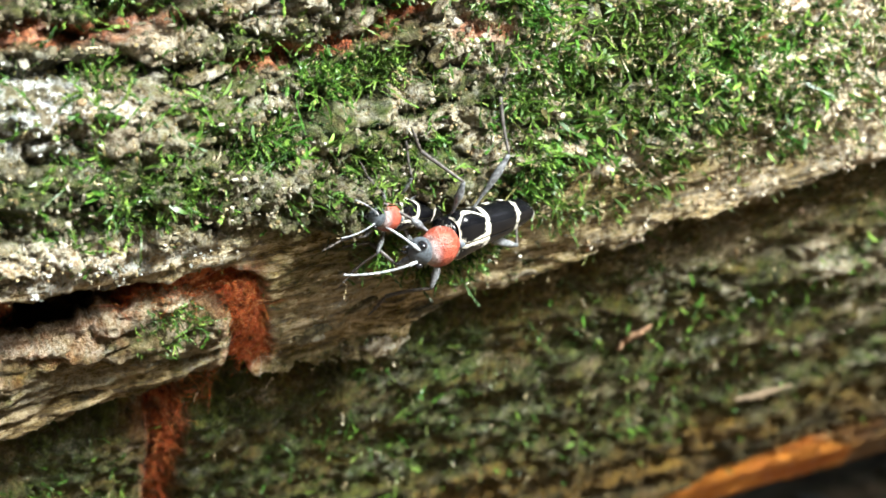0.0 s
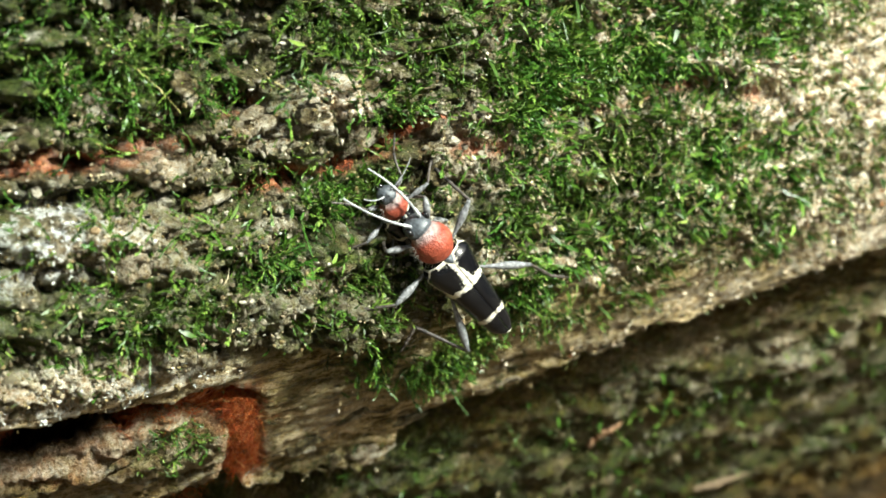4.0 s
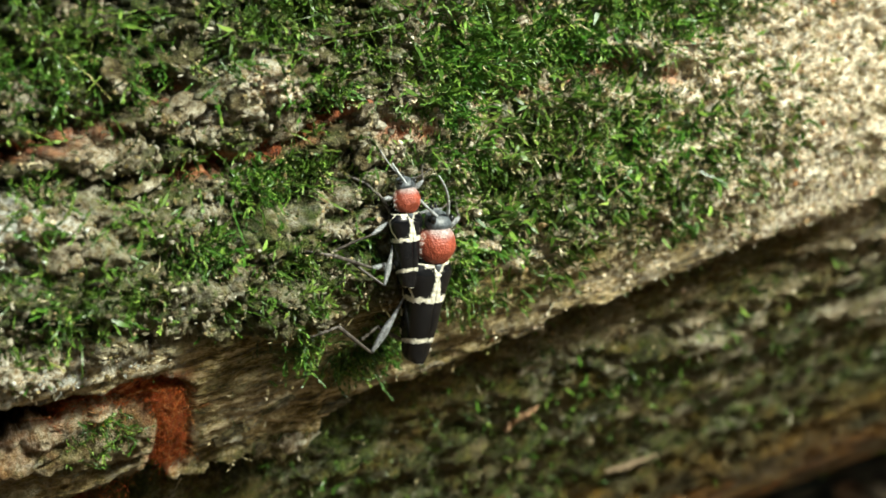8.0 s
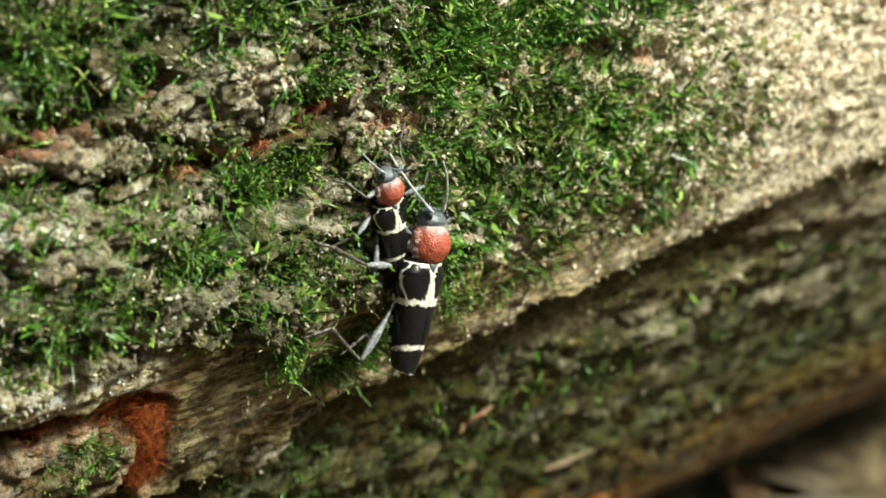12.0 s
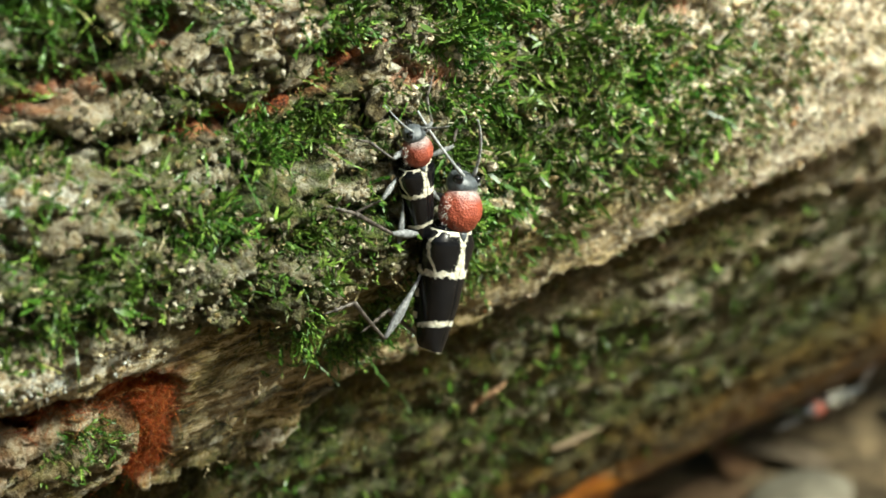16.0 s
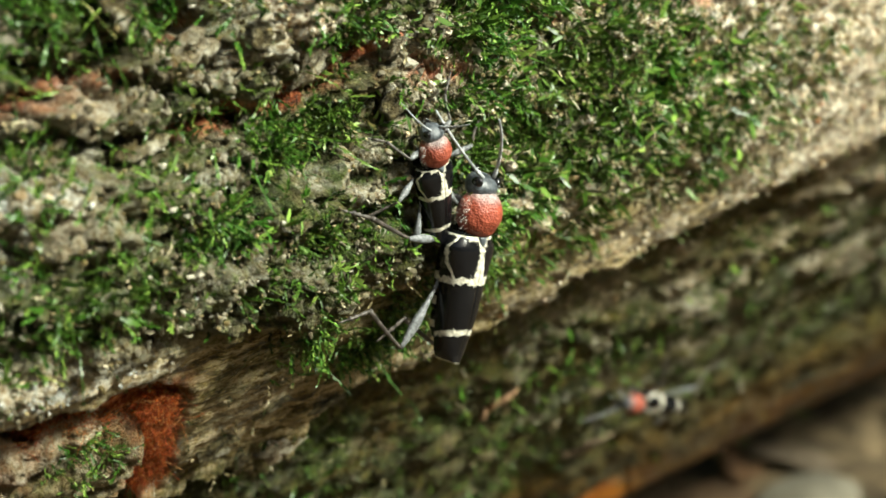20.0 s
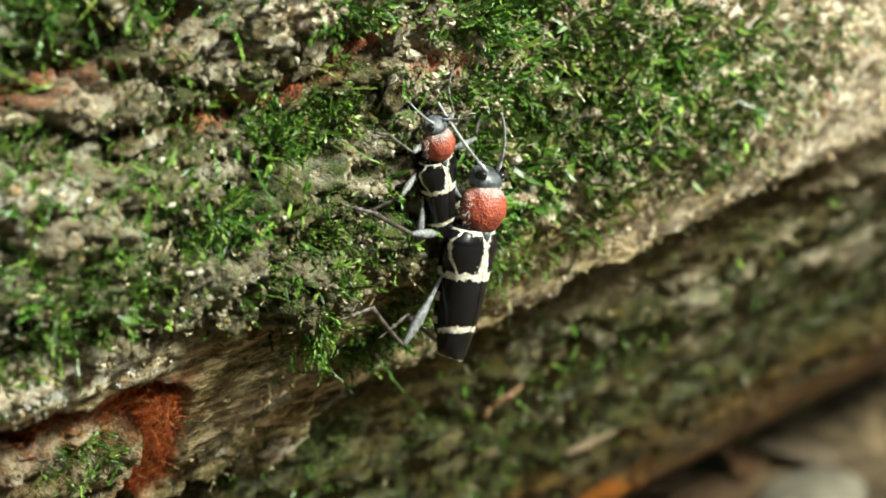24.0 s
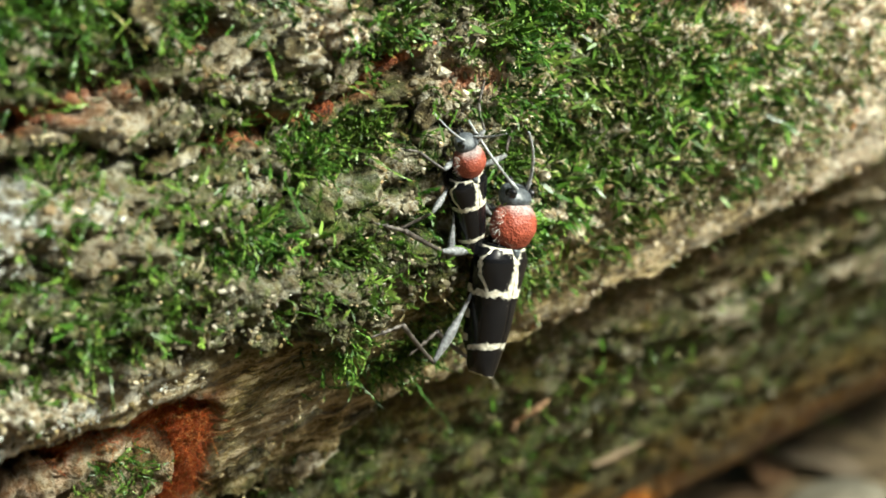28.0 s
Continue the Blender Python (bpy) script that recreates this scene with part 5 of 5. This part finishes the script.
SMALL_ROWS = [
    (0, pose(-0.01195, -0.00102, 0.10337, -109.5, -14.7, -153.7)),
    (0.6, pose(-0.01238, -0.00114, 0.10392, -108.9, -17.6, -155.8)),
    (0.8, pose(-0.01209, -0.00109, 0.10370, -108.9, -17, -155.4)),
    (1, pose(-0.01149, -0.00152, 0.1069, -106.3, -28.5, -156.4)),
    (1.1, pose(-0.01261, -0.00166, 0.10972, -103.5, -35.5, -157.8)),
    (1.3, pose(-0.01281, -0.00162, 0.11186, -101.2, -44.1, -161.7)),
    (1.5, pose(-0.01272, -0.00152, 0.11392, -103.5, -47.7, -159.3)),
    (1.7, pose(-0.01264, -0.00154, 0.11354, -101.4, -47.7, -162.1)),
    (2, pose(-0.01269, -0.00151, 0.11396, -101.2, -50.3, -163)),
    (2.2, pose(-0.01327, -0.00149, 0.11435, -105, -48.8, -157.8)),
    (2.5, pose(-0.01113, -0.00155, 0.11333, -113.4, -53.9, -149.9)),
    (4.5, pose(-0.0113, -0.00145, 0.11517, -108.6, -53, -155)),
    (5, pose(-0.01004, -0.00149, 0.11447, -110.5, -52.3, -152.5)),
    (5.2, pose(-0.0103, -0.00147, 0.11484, -108.5, -53.2, -155.2)),
    (5.3, pose(-0.01099, -0.00143, 0.11552, -105.4, -51.1, -158.3)),
    (5.4, pose(-0.0112, -0.00147, 0.11484, -109.7, -52.3, -153.4)),
    (5.5, pose(-0.00767, -0.0016, 0.11237, -123.9, -56.8, -139.9)),
    (5.6, pose(-0.0056, -0.00154, 0.11353, -126.5, -57.6, -137.3)),
    (5.7, pose(-0.00564, -0.00154, 0.11342, -130.4, -59.3, -134)),
    (5.8, pose(-0.00392, -0.00156, 0.11306, -140.1, -62.2, -125.5)),
    (5.9, pose(-0.00407, -0.00151, 0.11407, -146.8, -67.2, -120.4)),
    (6, pose(-0.00186, -0.00153, 0.11362, 75.1, -77.8, 14.5)),
    (6.2, pose(-0.00238, -0.00152, 0.11379, 62.3, -74.9, 27.8)),
    (6.5, pose(-0.00246, -0.00152, 0.11391, 51.9, -69, 39.1)),
    (7, pose(-0.00314, -0.00154, 0.1134, 56, -78, 34)),
    (8, pose(-0.00291, -0.00159, 0.11241, 52.5, -76.1, 37.8)),
    (10, pose(-0.00344, -0.00157, 0.11287, -140.2, -84, -129.3)),
    (11, pose(-0.00356, -0.00157, 0.11288, -140.2, -84, -129.3)),
    (12.5, pose(-0.00363, -0.00157, 0.11281, -140.2, -84, -129.3)),
    (14.5, pose(-0.00367, -0.00157, 0.11281, -140.2, -84, -129.3)),
    (17, pose(-0.00366, -0.00157, 0.11281, -140.2, -84, -129.3)),
    (20, pose(-0.00365, -0.00158, 0.11277, -140.2, -84, -129.3)),
    (21.5, pose(-0.00367, -0.00157, 0.11282, -140.2, -84, -129.3)),
    (23.5, pose(-0.00366, -0.00158, 0.11278, -140.2, -84, -129.3)),
    (25, pose(-0.00364, -0.00158, 0.11277, -140.2, -84, -129.3)),
    (28, pose(-0.00362, -0.00158, 0.11277, -140.2, -84, -129.3)),
]
THIRD_ROWS = [
    (15.9, pose(0.12234, 0.04623, 0.03754, -134.6, -2.7, 175)),
    (16.1, pose(0.10634, 0.04322, 0.04026, -137.2, -3.4, 174.1)),
    (16.4, pose(0.1015, 0.0417, 0.0415, -120, -4, 175)),
    (16.7, pose(0.09112, 0.04196, 0.04166, 175.8, 32.1, 85)),
    (17, pose(0.0899, 0.04813, 0.0342, -179.3, 36.5, 91.2)),
    (17.3, pose(0.09692, 0.0474, 0.03351, -141, -5, 179.2)),
    (17.6, pose(0.09266, 0.04281, 0.04066, -132.2, -3.5, -179.5)),
    (17.8, pose(0.09114, 0.03968, 0.04481, -124, -4.9, 175.6)),
    (18, pose(0.09037, 0.03883, 0.04605, -123.8, -2.5, 177.7)),
    (18.2, pose(0.0931, 0.03907, 0.04571, -124.1, -1.4, -175.7)),
    (18.4, pose(0.08663, 0.03464, 0.05244, -122, -10.7, 175.5)),
    (18.6, pose(0.06855, 0.02896, 0.06117, -114.2, -33.4, 168.3)),
    (18.8, pose(0.05112, 0.02486, 0.06717, -117.4, -29.8, 164.5)),
    (19, pose(0.05105, 0.0254, 0.06642, -121.3, -21, 168.9)),
    (19.3, pose(0.05056, 0.02536, 0.06647, -121.9, -19.6, 167.7)),
    (20.5, pose(0.05115, 0.025, 0.06698, -122.7, -18.2, 168.3)),
    (21.5, pose(0.05143, 0.02534, 0.0665, -122.4, -18.3, 168.3)),
]


def settled(rows, start, roll, turn):
    """The rows with a roll about the body's length and a turn about its back from start on."""
    return [(t, m @ pose(0, 0, 0, roll, 0, turn) if t >= start else m) for t, m in rows]


def turned(m, angle):
    return m @ pose(0, 0, 0, 0, 0, angle)


def motions():
    walk(LARGE, settled(LARGE_ROWS, 6.0, 4, 0))
    walk(SMALL, settled(SMALL_ROWS, 6.0, 0, 6))
    under = pose(0.205, 0.075, 0.0242, -170, 0, 172)
    last = THIRD_ROWS[-1][1]
    leave = [(22.0, turned(last, 70)), (22.3, turned(pose(0.066, 0.0296, 0.0602, -126, -4, 170), 140)), (22.8, turned(pose(0.095, 0.0418, 0.0415, -128, -3, 173), 185)),
             (23.3, turned(pose(0.135, 0.0484, 0.0354, -138, 0, 173), 185)), (24.2, turned(under, 185)), (28.0, turned(under, 185))]
    walk(THIRD, [(0, under), (15.0, under), (15.5, pose(0.160, 0.0495, 0.0345, -138, 0, 172))] + THIRD_ROWS + leave)
    a, b, c, d = 0.95, 1.3, 5.2, 5.95
    stances = {
        "lhind": [((-10.9, 3.6, 0.2), (-12.6, 2.4, -2.4)), ((-9.8, 3.2, -1.4), (-7.0, 4.8, -3.4)), ((-11.2, 4.3, -1.9), (-7.6, 7.8, -1.9))],
        "rhind": [((-6.8, -6.6, -0.7), (-7.8, -10.5, -3.6)), ((-9.0, -5.6, -1.0), (-13.4, -7.4, -4.0)), ((-10.4, -1.8, -2.8), (-8.6, 2.4, -3.0))],
        "lmiddle": [((-1.2, 4.6, -0.8), (0.4, 7.6, -3.6)), ((-2.2, 4.9, -1.4), (-0.3, 9.2, -4.2)), ((-2.2, 6.0, -1.5), (0.0, 12.2, -1.6))],
        "rmiddle": [((-2.1, -4.9, -0.9), (0.6, -7.6, -4.2)), ((-0.5, -4.4, -0.8), (2.8, -5.4, -3.8)), ((-6.0, -2.2, -1.9), (-3.0, -3.4, -3.2))],
        "lfront": [((2.6, 2.2, -1.8), (3.8, 1.2, -4.2)), ((2.0, 3.3, -1.3), (1.8, 1.8, -4.0)), ((1.4, 3.4, -1.0), (3.6, 4.6, -2.6))],
        "rfront": [((2.4, -2.6, -1.6), (4.4, -3.6, -4.2)), ((2.4, -2.2, -1.4), (3.0, -1.6, -4.1)), ((1.6, -3.0, -1.2), (3.4, -4.2, -3.2))]}
    for name, (s0, s1, s2) in stances.items():
        leg_rows(LARGE_LIMBS, name, [(0, *s0), (a, *s0), (b, *s1), (c, *s1), (5.6, *s1), (d, *s2), (28, *s2)])
    feeler_rows(LARGE_LIMBS, "l", [(0, (4.9, 2.1, -3.1)), (a, (4.9, 2.1, -3.1)), (b, (5.5, 2.8, -1.2)), (c, (5.5, 2.8, -1.2)), (d, (4.1, 4.3, -2.1)), (20, (4.1, 4.4, -2.0)), (24, (4.1, 4.3, -2.1)), (25, (4.0, 4.0, -2.6)), (28, (4.1, 4.3, -2.1))])
    feeler_rows(LARGE_LIMBS, "r", [(0, (3.4, -2.3, -5.2)), (a, (3.4, -2.3, -5.2)), (b, (6.2, 0.2, -0.5)), (c, (6.2, 0.2, -0.5)), (d, (4.6, 3.4, 2.3)), (20, (4.6, 3.2, 2.3)), (24, (4.6, 3.4, 2.3)), (28, (4.6, 3.6, 2.2))])
    walking = {"lfront": ((2.6, 3.4, -0.4), (4.6, 5.0, -3.2)), "rfront": ((2.4, -3.4, -0.4), (4.4, -4.8, -3.2)), "lmiddle": ((-1.4, 5.4, -0.2), (-1.2, 10.4, -3.0)),
               "rmiddle": ((-1.8, -5.2, -0.2), (-1.4, -9.4, -3.0)), "lhind": ((-8.6, 4.6, -0.4), (-12.6, 6.2, -3.0)), "rhind": ((-8.6, -4.6, -0.4), (-12.6, -6.2, -3.0))}
    resting = dict(walking, lfront=((0.5, 3.6, 0.0), (2.8, 5.0, -2.4)), lmiddle=((-3.6, 4.6, -0.6), (-5.6, 9.0, -3.0)), lhind=((-9.2, 3.2, -0.4), (-7.0, 7.0, -3.0)))
    for name, stance in walking.items():
        leg_rows(SMALL_LIMBS, name, [(0, *stance), (5.7, *stance), (6.0, *resting[name]), (28, *resting[name])])
        leg_rows(THIRD_LIMBS, name, [(0, *stance)])
    feeler_rows(SMALL_LIMBS, "l", [(0, (4, 2.8, -1.0)), (c, (3.3, 3.0, 1.5)), (d, (3.7, 2.7, -1.2)), (28, (3.6, 2.9, -1.1))])
    feeler_rows(SMALL_LIMBS, "r", [(0, (4, -1.8, -1.0)), (c, (1.7, -3.7, 2.4)), (d, (1.6, 0.0, 4.4)), (28, (1.5, -0.5, 4.4))])
    feeler_rows(THIRD_LIMBS, "l", [(0, (4, 3.6, 0.4))])
    feeler_rows(THIRD_LIMBS, "r", [(0, (4, -3.6, 0.4))])


motions()
